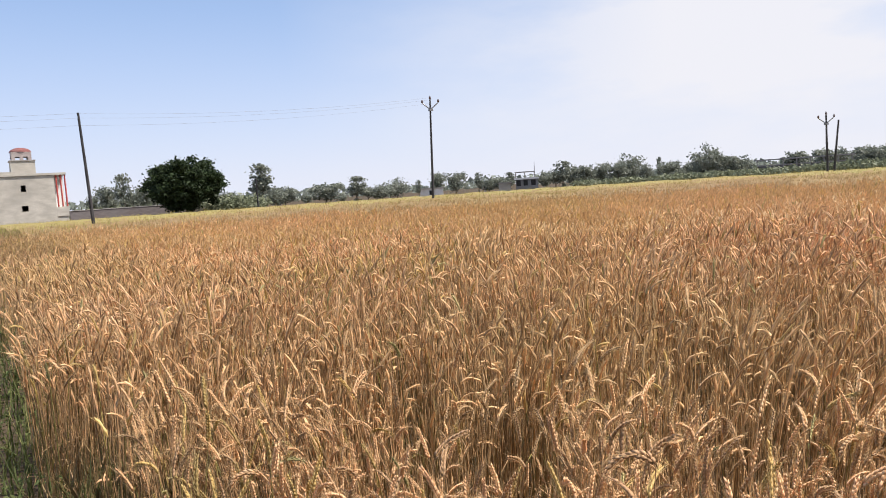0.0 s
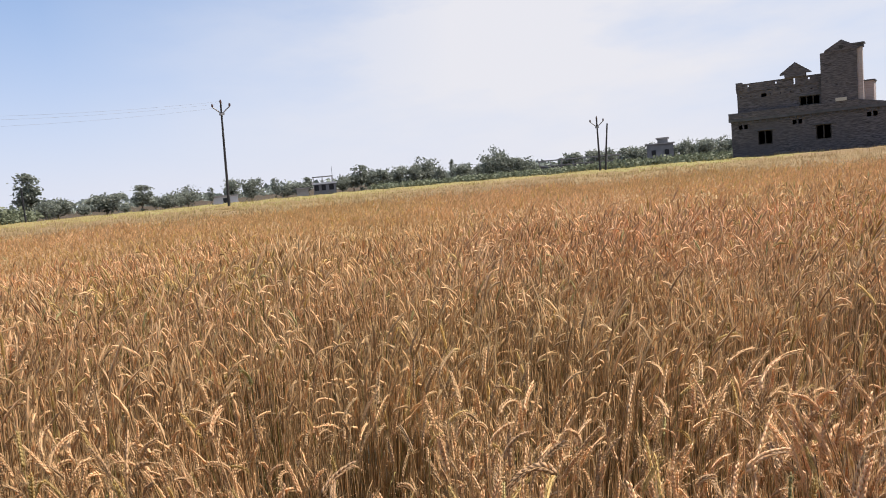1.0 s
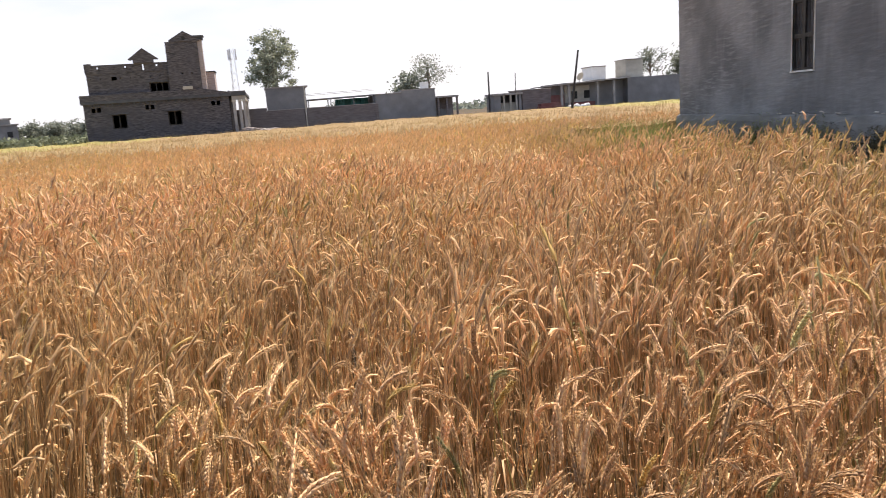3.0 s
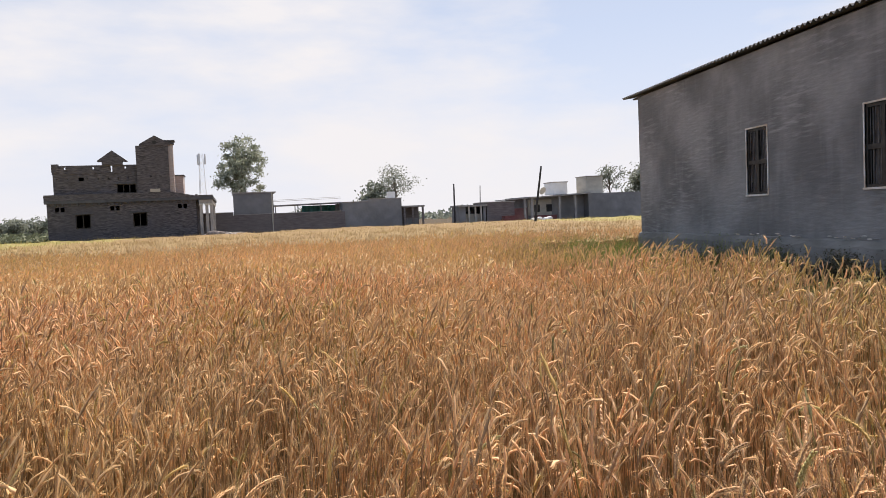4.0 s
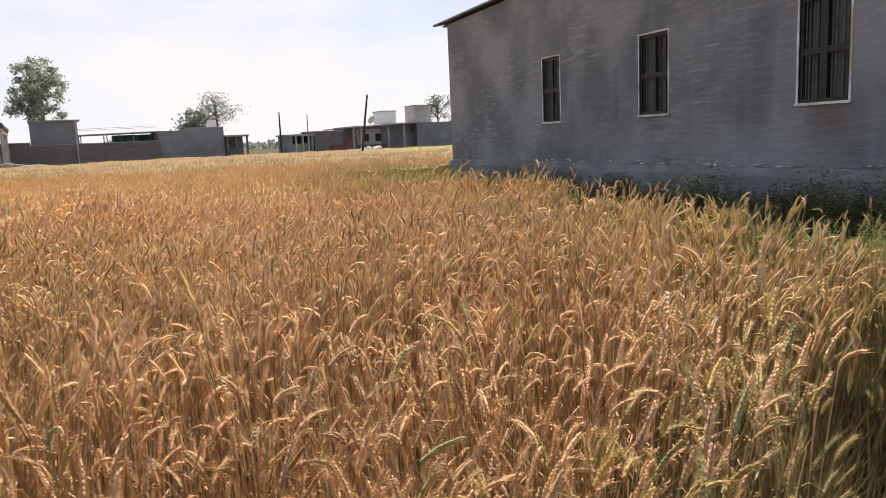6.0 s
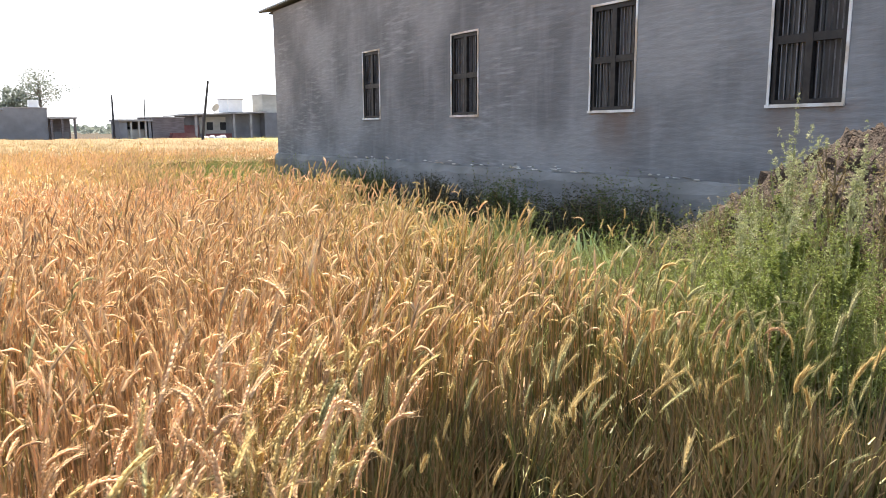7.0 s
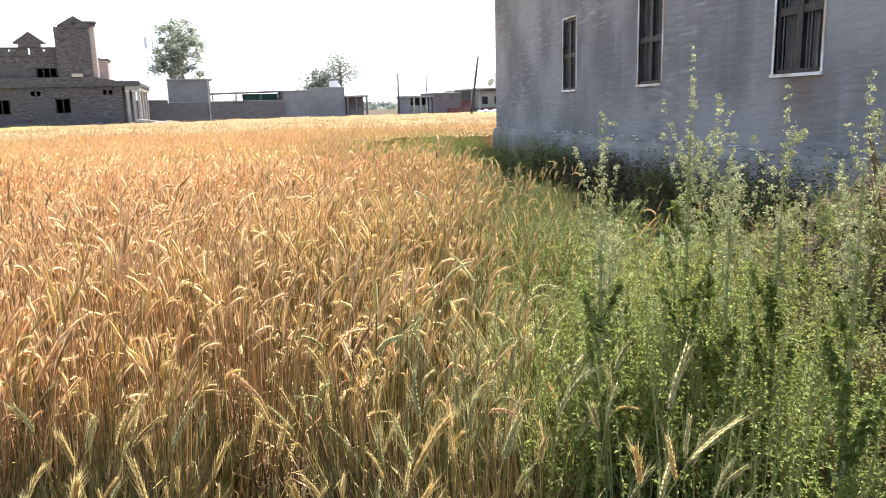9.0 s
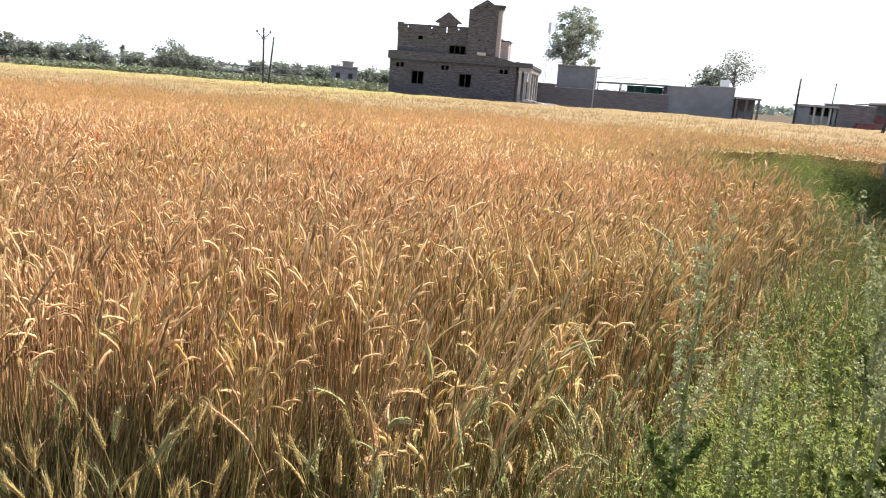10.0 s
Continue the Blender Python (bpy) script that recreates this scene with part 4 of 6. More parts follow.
    # the windows: whitewashed reveal, black iron frame, slatted shutters behind bars
    for x0, x1, z0, z1 in holes:
        win = part("window", boxes((x0 - 0.032, x0, -0.01, 0.16, z0 - 0.032, z1 + 0.032), (x1, x1 + 0.032, -0.01, 0.16, z0 - 0.032, z1 + 0.032),
                                   (x0, x1, -0.01, 0.16, z1, z1 + 0.032)), M["lime"], shed, "tall window with a whitewashed border and black iron bars", bevel=0.006)
        part("sill", boxes((x0 - 0.036, x1 + 0.036, -0.03, 0.16, z0 - 0.036, z0)), M["lime"], win, bevel=0.008)
        if SHED_Y1 - x1 < 8:
            # rust has run down from the sill
            cut = [(x1 - 0.5, z0 - 0.037), (x1 - 0.44, z0 - 0.055), (x1 - 0.3, z0 - 0.05), (x1 - 0.2, z0 - 0.085), (x1 - 0.1, z0 - 0.095), (x1 - 0.02, z0 - 0.07), (x1 + 0.03, z0 - 0.037)]
            part("rust_stain", prism(cut, -0.004, -0.001), M["rust"], win, "brown rust run from the sill")
        mid = (z0 + z1) / 2 - 0.02
        part("window_frame", boxes((x0, x0 + 0.05, 0.02, 0.09, z0, z1), (x1 - 0.05, x1, 0.02, 0.09, z0, z1), (x0 + 0.05, x1 - 0.05, 0.02, 0.09, z0, z0 + 0.05),
                                   (x0 + 0.05, x1 - 0.05, 0.02, 0.09, z1 - 0.06, z1), (x0 + 0.05, x1 - 0.05, 0.022, 0.09, mid - 0.045, mid + 0.045),
                                   ((x0 + x1) / 2 - 0.04, (x0 + x1) / 2 + 0.04, 0.018, 0.088, z0 + 0.05, z1 - 0.06)), M["iron"], win, "black iron frame")
        count = 12
        for i in range(count):
            x = x0 + 0.05 + (x1 - x0 - 0.1) * (i + 0.5) / count
            part("window_bar", tube(bmesh.new(), ((x, 0.05, z0 + 0.04), (x, 0.05, z1 - 0.05)), (0.007, 0.007), 6), M["bar"], win)
        for a, b in ((x0 + 0.05, (x0 + x1) / 2 - 0.035), ((x0 + x1) / 2 + 0.035, x1 - 0.05)):
            k = 5
            rows = [(a + (b - a) * i / k + 0.006, a + (b - a) * (i + 1) / k - 0.006, 0.1 + 0.012 * (i % 2), 0.12 + 0.012 * (i % 2), z0 + 0.05, z1 - 0.06) for i in range(k)]
            part("shutter", boxes(*rows), M["shutter"], win, "dark slatted shutter")


build_shed()


# ---- heap of earth beside the shed ----
def heap_height(x, y):
    """The top of the heap: a steep ridge along the shed wall."""
    along = np.interp(y, (-2.2, -1.2, 0.3, 1.6, 2.4, 2.9, 3.3, 3.8, 4.4, 5.0), (0, 1.0, 1.78, 1.84, 1.7, 1.52, 1.38, 1.05, 0.36, 0.0))
    side = np.clip(1 - abs((x - 5.1) / (1.5 if x > 5.1 else 2.4)) ** 1.35, 0, 1)
    return along * side


def build_heap():
    r = random.Random(11)
    heap = thing("earth_heap", Matrix.Translation((5.1, 1.0, 0)), "heap of dug brown earth with clods against the shed", "earth heap")
    bm = bmesh.new()
    nx, ny = 150, 270
    grid = []
    for i in range(nx + 1):
        row = []
        for j in range(ny + 1):
            x, y = 2.6 + 3.9 * i / nx, -2.2 + 7.3 * j / ny
            h = float(heap_height(x, y))
            k = min(h * 2, 1)
            p = Vector((x, y, 0))
            z = h - 0.07 * (1 - k) + k * (0.12 * noise.noise(p * 1.6) + 0.1 * noise.noise(p * 4.3) + 0.13 * abs(noise.noise(p * 8.5)) + 0.07 * noise.noise(p * 17) + 0.04 * noise.noise(p * 34))
            row.append(bm.verts.new((x - 5.1, y - 1.0, max(z, -0.09))))
        grid.append(row)
    for i in range(nx):
        for j in range(ny):
            bm.faces.new((grid[i][j], grid[i + 1][j], grid[i + 1][j + 1], grid[i][j + 1]))
    for f in bm.faces:
        f.smooth = True
    part("earth", bm, M["clod"], heap)

    def top(x, y):
        p, h = Vector((x, y, 0)), float(heap_height(x, y))
        return h + min(h * 2, 1) * (0.12 * noise.noise(p * 1.6) + 0.1 * noise.noise(p * 4.3) + 0.09 * abs(noise.noise(p * 8.5)))
    shapes = []
    for k in range(8):
        bm = bmesh.new()
        lump(bm, (0, 0, 0), (1.2, 1.0, 0.8), r, 1, 0.5)
        bmesh.ops.recalc_face_normals(bm, faces=bm.faces)
        me = bpy.data.meshes.new("clod")
        bm.to_mesh(me)
        bm.free()
        me.materials.append(M["clod"])
        shapes.append(me)
    n = 0
    while n < 290:
        x, y = r.uniform(3.4, 6.2), r.uniform(-0.6, 4.5)
        if heap_height(x, y) < 0.25:
            continue
        s = r.choice((0.025, 0.03, 0.04, 0.04, 0.05, 0.06, 0.075, 0.09))
        c = new("clod", shapes[n % 8])
        c.parent = heap
        c.matrix_basis = Matrix.Translation((x - 5.1, y - 1.0, top(x, y) + s * 0.3)) @ pose(0, 0, 0, r.uniform(0, 360), r.uniform(0, 360), r.uniform(0, 360)) @ Matrix.Scale(s, 4)
        n += 1
    crumbs = bmesh.new()
    for k in range(4200):
        x, y = r.uniform(3.2, 6.3), r.uniform(-0.8, 4.7)
        if heap_height(x, y) < 0.12:
            continue
        s, z = r.uniform(0.008, 0.026), top(x, y)
        q = [crumbs.verts.new((x - 5.1 + r.uniform(-s, s), y - 1.0 + r.uniform(-s, s), z + r.uniform(-s * 0.3, s * 1.6))) for _ in range(4)]
        for f in ((0, 1, 2), (0, 2, 3), (0, 3, 1), (1, 3, 2)):
            crumbs.faces.new([q[i] for i in f])
    tagged(part("crumb", crumbs, M["clod"], heap), kind="stuff")


build_heap()


# ---- unfinished brick house beyond the field ----
def build_house():
    m = Matrix.Translation((-26.9, 70.5, 0)) @ pose(0, 0, 0, 0, 0, 7)
    house = thing("house", m, "unfinished two-storey brick house with a stair tower and pediments", "house")
    win = [(1.83, 3.09, 1.8, 3.09), (6.65, 7.88, 1.8, 3.09)]
    vents = [(x + d, x + d + 0.34, 3.36, 3.76) for x in (0.2, 4.78, 10.6) for d in (0, 0.46)]
    part("wall", pierced(-0.45, 12.2, 0, 4.1, 0, 0.3, win + vents), M["brick"], house, "dark brickwork")
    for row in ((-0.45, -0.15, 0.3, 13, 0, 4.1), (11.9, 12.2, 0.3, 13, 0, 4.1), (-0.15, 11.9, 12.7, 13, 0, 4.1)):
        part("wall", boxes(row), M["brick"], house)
    part("floor_slab", boxes((-0.62, 12.4, -0.22, 13.1, 4.1, 4.36)), M["dark_concrete"], house, "projecting concrete slab", bevel=0.02)
    part("parapet", prism([(-0.62, 4.365), (12.4, 4.365), (12.4, 4.45), (10.0, 4.92), (-0.62, 4.9)], -0.2, 0.02), M["brick"], house)
    for i in range(20):
        part("bracket", boxes((0.2 + i * 0.6, 0.36 + i * 0.6, -0.14, -0.002, 3.88, 4.098)), M["dark_concrete"], house)
    # upper storey, set back a little
    uwin = [(5.38, 7.04, 4.93, 5.76), (2.21, 2.67, 6.13, 6.45)]
    putlog = [(0.4 + 0.85 * i, 0.5 + 0.85 * i, 6.25, 6.37) for i in range(8) if not 1.9 < 0.4 + 0.85 * i < 2.9]
    part("upper_wall", pierced(0.12, 7.2, 4.37, 6.75, 0.35, 0.62, uwin + putlog), M["brick"], house)
    for row in ((0.12, 0.38, 0.62, 12.6, 4.37, 6.75), (9.74, 10.0, 3.6, 12.6, 4.37, 6.75), (0.38, 9.74, 12.34, 12.6, 4.37, 6.75)):
        part("upper_wall", boxes(row), M["brick"], house)
    part("roof_slab", boxes((0.0, 10.05, 0.63, 12.7, 6.755, 6.9)), M["dark_concrete"], house)
    slots = [(x, x + 0.16, 7.18, 7.36) for x in (1.05, 3.42, 6.12)] + [(4.95, 5.1, 6.9, 7.45)]
    part("roof_parapet", pierced(0.12, 7.2, 6.755, 7.52, 0.3, 0.52, slots), M["brick"], house)
    part("corner_pier", boxes((0.06, 0.62, 0.24, 0.66, 6.9, 7.66)), M["brick"], house)
    # three lights with mullions
    for x0, x1, z0, z1, n in ((5.38, 7.04, 4.93, 5.76, 3), (1.83, 3.09, 1.8, 3.09, 2), (6.65, 7.88, 1.8, 3.09, 2)):
        y = 0.42 if z0 > 4 else 0.08
        rows = [(x0, x1, y, y + 0.07, z1 - 0.08, z1), (x0, x1, y, y + 0.07, z0, z0 + 0.07)]
        rows += [(x0 + (x1 - x0 - 0.08) * i / n, x0 + (x1 - x0 - 0.08) * i / n + 0.08, y + 0.002, y + 0.068, z0 + 0.07, z1 - 0.08) for i in range(n + 1)]
        w = part("window", boxes(*rows), M["wood"], house, "bare dark window opening with a timber frame")
        part("lintel", boxes((x0 - 0.25, x1 + 0.25, y - (0.16 if z0 > 4 else 0.2), y - (0.075 if z0 > 4 else 0.085), z1 + 0.01, z1 + 0.13)), M["dark_concrete"], w)
    # small pediment on the parapet
    part("pediment", prism([(4.27, 7.52), (5.97, 7.52), (5.97, 7.82), (6.4, 7.8), (6.4, 7.88), (5.16, 8.82), (3.88, 7.9), (3.88, 7.82), (4.27, 7.84)], 0.1, 0.75), M["brick"], house, "small gabled pediment")
    # stair tower with its pediment, corner pier and the box behind it
    tower = part("stair_tower", pierced(7.2, 10.0, 4.37, 9.2, -0.05, 0.25, [(8.35, 8.5, 6.3, 6.42), (9.2, 9.35, 6.3, 6.42)]), M["brick"], house, "brick stair tower")
    part("plaster_patch", boxes((8.3, 9.15, -0.3, -0.052, 4.93, 5.22)), M["pale"], tower, "pale plastered ledge", bevel=0.03)
    # the side towards the sun gets the paler brick, its light in the colour
    part("tower_side", boxes((9.75, 10.0, 0.25, 3.5, 4.37, 9.3)), M["brick_rose"], tower, "rose brick side, paled in colour for the sun")
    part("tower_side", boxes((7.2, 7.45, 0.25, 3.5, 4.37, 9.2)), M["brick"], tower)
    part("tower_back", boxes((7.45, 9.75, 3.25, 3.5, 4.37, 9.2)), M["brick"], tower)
    part("tower_roof", boxes((7.45, 9.75, 0.25, 3.25, 9.05, 9.19)), M["dark_concrete"], tower)
    bm = prism([(7.55, 9.2), (10.2, 9.2), (10.2, 9.34), (8.88, 10.12), (7.55, 9.34)], -0.12, 0.3)
    part("tower_pediment", bm, M["brick"], tower)
    # no recess is cut: a dark disc paints the niche's shade
    part("niche_disc", tube(bmesh.new(), ((8.86, -0.125, 9.48), (8.86, -0.12, 9.48)), (0.17, 0.17), 12), M["dark"], tower, "flat dark disc for the shade of a round niche")
    part("corner_pier", boxes((9.72, 10.5, 0.0, 0.9, 9.3, 9.55)), M["dark_concrete"], tower)
    part("corner_cap", boxes((9.62, 10.6, -0.1, 1.0, 9.55, 9.68)), M["dark_concrete"], tower, bevel=0.02)
    # sunlight on this pier is in the brick's colour too
    part("pier", boxes((10.0, 10.4, 0.1, 0.8, 4.37, 9.3)), M["brick_rose"], tower, "rose brick pier, paled in colour for the sun")
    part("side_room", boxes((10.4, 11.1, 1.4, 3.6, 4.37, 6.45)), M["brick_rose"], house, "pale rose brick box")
    part("side_room_cap", boxes((10.35, 11.2, 1.3, 3.7, 6.45, 6.55)), M["dark_concrete"], house)
    part("terrace_wall", boxes((12.15, 12.36, 0.03, 12.9, 4.365, 4.6)), M["brick"], house)
    # veranda along the side, with plastered piers and a beam
    part("veranda_roof", boxes((12.42, 13.8, -0.1, 12, 4.08, 4.36)), M["dark_concrete"], house, bevel=0.02)
    part("veranda_kerb", boxes((12.44, 13.75, -0.06, 0.1, 4.362, 4.52)), M["brick"], house)
    for x, y in ((12.5, 0.0), (13.02, 0.0), (13.42, 0.0), (13.42, 3.0), (13.42, 5.9), (13.42, 8.9)):
        p = part("pier", boxes((x, x + 0.26, y, y + 0.5, 0, 3.72)), M["concrete"], house, "pale plastered veranda pier", bevel=0.03)
        part("capital", boxes((x - 0.05, x + 0.31, y - 0.06, y + 0.56, 3.56, 3.72)), M["pale"], p, bevel=0.02)
        part("base", boxes((x - 0.05, x + 0.31, y - 0.06, y + 0.56, 0.0, 0.3)), M["concrete"], p, bevel=0.02)
    part("veranda_beam", boxes((13.4, 13.7, 0.0, 11.9, 3.724, 4.076)), M["concrete"], house)
    part("front_beam", boxes((12.46, 13.39, 0.02, 0.4, 3.724, 4.076)), M["concrete"], house)
    part("veranda_wall", boxes((12.21, 12.25, 0.4, 11.8, 0.3, 3.86)), M["brick"], house, "dark brick veranda wall")
    part("veranda_rail", boxes((13.45, 13.65, 0.6, 9.0, 0.0, 0.95)), M["brick_rose"], house)
    # rubble by the veranda
    r = random.Random(3)
    pile = thing("rubble_pile", m @ Matrix.Translation((14.4, -1.0, 0)), "low pile of grey sand and broken bricks by the house", "rubble")
    bm = bmesh.new()
    lump(bm, (0, 0, 0.1), (2.8, 1.3, 0.72), r, 4, 0.5)
    part("sand", bm, M["rubble"], pile)
    for i in range(90):
        bm = bmesh.new()
        a, q = r.uniform(0, 6.28), r.uniform(0.15, 1.0)
        k = r.uniform(0.6, 1.5)
        lump(bm, (2.75 * q * math.cos(a), 1.25 * q * math.sin(a), 0.74 * (1 - q * q) ** 0.5 + 0.1), (0.24 * k, 0.16 * k, 0.11 * k), r, 1, 0.35)
        part("broken_brick", bm, M[("rubble", "brick_rose", "brick", "concrete")[i % 4]], pile)


build_house()


# ---- walled yard to the house's right, and the farm buildings after it ----
def build_yard():
    base = Matrix.Translation((-10, 84, 0)) @ pose(0, 0, 0, 0, 0, 7)
    wall = thing("compound_wall", base, "long brown brick compound wall with a plain coping", "wall", kind="structure")
    part("wall_run", boxes((-8, 9.1, 0, 0.25, 0, 2.62), (-8, -2.9, -0.003, 0.253, 2.62, 2.9)), M["wall_brown"], wall)
    part("coping", boxes((-2.8, 9.1, -0.05, 0.3, 2.62, 2.7), (-8, -2.9, -0.05, 0.3, 2.9, 2.98)), M["concrete"], wall)
    for x in (-6, -1, 4, 9):
        part("pier", boxes((x, x + 0.35, -0.06, -0.004, 0, 2.6)), M["wall_brown"], wall)
    room = thing("yard_room", base @ Matrix.Translation((0, 0.4, 0)), "plain grey rendered room rising behind the yard wall", "building")
    part("wall", boxes((-2.86, 1.46, 0, 4.2, 0, 5.0)), M["wall_grey"], room)
    part("roof_slab", boxes((-2.95, 1.75, -0.12, 4.35, 5.0, 5.12)), M["concrete"], room)
    part("drain_pipe", tube(bmesh.new(), ((1.28, -0.5, 0), (1.28, -0.5, 5.0)), (0.07, 0.07), 8), M["pale"], room, "pale drain pipe")
    cow = thing("open_shelter", base @ Matrix.Translation((0, 1.2, 0)), "open farm shelter with a thin flat roof and teal sheeting", "shelter")
    part("roof", prism([(1.5, 3.5), (9.2, 3.62), (9.2, 3.72), (1.5, 3.6)], 0, 4.5), M["steel"], cow)
    for x in (1.7, 4.2, 6.8, 9.0):
        part("post", tube(bmesh.new(), ((x, 0.1, 0), (x, 0.1, 3.52)), (0.06, 0.06), 8), M["steel"], cow)
        part("post", tube(bmesh.new(), ((x, 4.3, 0), (x, 4.3, 3.52)), (0.06, 0.06), 8), M["steel"], cow)
    bm = bmesh.new()
    rows = []
    for i in range(25):
        x = 5.0 + 3.95 * i / 24
        rows.append([bm.verts.new((x, 4.2 + 0.05 * math.sin(i * 1.9), z)) for z in (1.9, 2.8, 3.5)])
    for a, b in zip(rows, rows[1:]):
        for j in (0, 1):
            bm.faces.new((a[j], b[j], b[j + 1], a[j + 1]))
    extra = bmesh.ops.extrude_face_region(bm, geom=list(bm.faces))["geom"]
    bmesh.ops.translate(bm, verts=[e for e in extra if isinstance(e, bmesh.types.BMVert)], vec=(0, 0.02, 0))
    part("side_sheet", bm, M["teal"], cow, "teal tarpaulin side sheet")
    for k, z in enumerate((4.1, 4.28)):
        part("overhead_pipe", tube(bmesh.new(), ((1.5, 0.2 + k, z - 0.08), (9.2, 0.2 + k, z + 0.06)), (0.025, 0.025), 5), M["steel"], cow)
    barn = thing("yard_barn", base, "long plain grey cement barn wall", "building")
    part("wall", boxes((9.11, 12.1, 0.02, 6, 0, 3.6), (12.1, 16.0, 0.0, 6, 0, 3.85)), M["wall_grey"], barn)
    part("parapet", boxes((9.05, 12.06, -0.04, 0.2, 3.6, 3.68), (12.06, 16.06, -0.04, 0.2, 3.85, 3.95)), M["concrete"], barn)
    part("vent_pipe", boxes((14.6, 15.5, 1.0, 1.6, 3.96, 4.7)), M["white"], barn, "small white rooftop box")
    porch = thing("gate_porch", base, "small open porch of dark posts beside the barn", "porch")
    part("roof", boxes((16.1, 18.7, -0.3, 3, 2.8, 2.98)), M["concrete"], porch)
    for x in (16.3, 17.3, 18.5):
        part("post", boxes((x - 0.1, x + 0.1, -0.2, 0.0, 0, 2.8)), M["wall_brown"], porch)
    part("back_wall", boxes((16.1, 18.7, 2.8, 3, 0, 2.8)), M["wall_brown"], porch)
    part("trough", boxes((16.6, 18.0, 0.5, 1.2, 0, 1.5)), M["wall_grey"], porch)

    right = Matrix.Translation((12, 85, 0)) @ pose(0, 0, 0, 0, 0, 7)
    hut = thing("roadside_hut", right, "low grey hut with an open columned front", "hut")
    part("wall", boxes((0.5, 1.3, 0, 3, 0, 2.55), (1.3, 3.7, 2.7, 3, 0, 2.55), (3.5, 3.8, 0, 2.7, 0, 2.55)), M["wall_grey"], hut)
    part("roof_slab", boxes((0.35, 3.9, -0.3, 3.2, 2.55, 2.76)), M["concrete"], hut)
    for x in (1.6, 2.4, 3.1):
        part("column", boxes((x, x + 0.18, -0.1, 0.08, 0, 2.55)), M["pale"], hut)
    # a dark panel on the back wall paints the unlit opening
    part("doorway", boxes((2.0, 2.35, 2.6, 2.69, 0, 2.0)), M["dark"], hut)
    part("front_screen", boxes((1.32, 3.48, 0.5, 0.62, 0, 1.7)), M["pale"], hut, "pale half-height screen wall")
    shop = thing("maroon_shop", right, "flat-roofed maroon block building", "building")
    part("wall", boxes((3.95, 7.45, 0.1, 5, 0, 2.95)), M["wall_brown"], shop)
    part("roof_slab", boxes((3.88, 7.55, 0.0, 5.1, 2.95, 3.05)), M["concrete"], shop)
    part("side_wing", boxes((7.46, 9.3, 0.6, 4, 0, 2.15)), M["maroon"], shop, "low red wing")
    stack = thing("brick_stack", right @ Matrix.Translation((6.6, -1.6, 0)), "low stack of red-brown bricks at the field edge", "brick stack")
    for k in range(4):
        part("course", boxes((-1.6 + 0.12 * k, 1.65 - 0.15 * k, -0.5, 0.5, 0.33 * k, 0.33 * k + 0.32)), M["maroon"], stack)
    farm = thing("farmhouse", right, "low farmhouse with a veranda and rooftop water tanks", "house")
    part("wall", boxes((9.6, 17.3, 1.6, 9, 0, 3.5)), M["wall_grey"], farm)
    part("veranda_roof", prism([(8.2, 3.22), (17.3, 3.6), (17.3, 3.78), (8.2, 3.34)], -0.4, 9), M["concrete"], farm)
    for x in (8.6, 9.5, 13.1, 15.2):
        part("column", boxes((x, x + 0.25, -0.2, 0.05, 0, 3.25 + 0.03 * (x - 8.2))), M["concrete"], farm)
    part("veranda_wall", boxes((9.8, 13.0, 0.15, 0.3, 0, 1.2)), M["maroon"], farm)
    part("front_panel", boxes((9.75, 12.9, 1.5, 1.597, 1.2, 3.1)), M["pale"], farm)
    for x in (10.6, 12.2):
        part("window", boxes((x, x + 0.7, 1.4, 1.498, 1.6, 2.5)), M["dark"], farm)
    part("long_wall", boxes((17.31, 25.5, 0.3, 8, 0, 3.65)), M["wall_grey"], farm)
    for i, (x0, x1, z0, z1, y0) in enumerate(((13.9, 15.8, 3.7, 5.2, 3.0), (17.7, 19.95, 3.66, 5.75, 1.5))):
        t = part("water_tank", boxes((x0, x1, y0, y0 + 2.8, z0, z1)), M["white"] if i == 0 else M["pale"], farm, "pale rooftop water tank")
        part("tank_lid", boxes((x0 - 0.08, x1 + 0.08, y0 - 0.08, y0 + 2.88, z1, z1 + 0.1)), M["concrete"], t)
    bm = bmesh.new()
    bmesh.ops.create_cone(bm, cap_ends=True, segments=16, radius1=0.5, radius2=0.12, depth=0.16, matrix=Matrix.Translation((11.6, 1.2, 4.2)) @ Euler((radians(-60), 0, radians(20))).to_matrix().to_4x4())
    dish = part("dish", bm, M["pale"], farm, "small satellite dish")
    part("dish_mast", tube(bmesh.new(), ((11.6, 1.35, 3.3), (11.6, 1.3, 4.15)), (0.04, 0.04), 6), M["steel"], dish)
    sacks = thing("white_sacks", right @ Matrix.Translation((10.2, -2.0, 0)), "white sacks lying at the field edge", "sack")
    r = random.Random(8)
    for i in range(4):
        bm = bmesh.new()
        lump(bm, (-1.3 + 0.75 * i, r.uniform(-0.3, 0.3), 0.66 + 0.1 * (i % 2)), (0.42, 0.3, 0.3), r, 2, 0.16)
        part("sack", bm, M["white"], sacks)


build_yard()


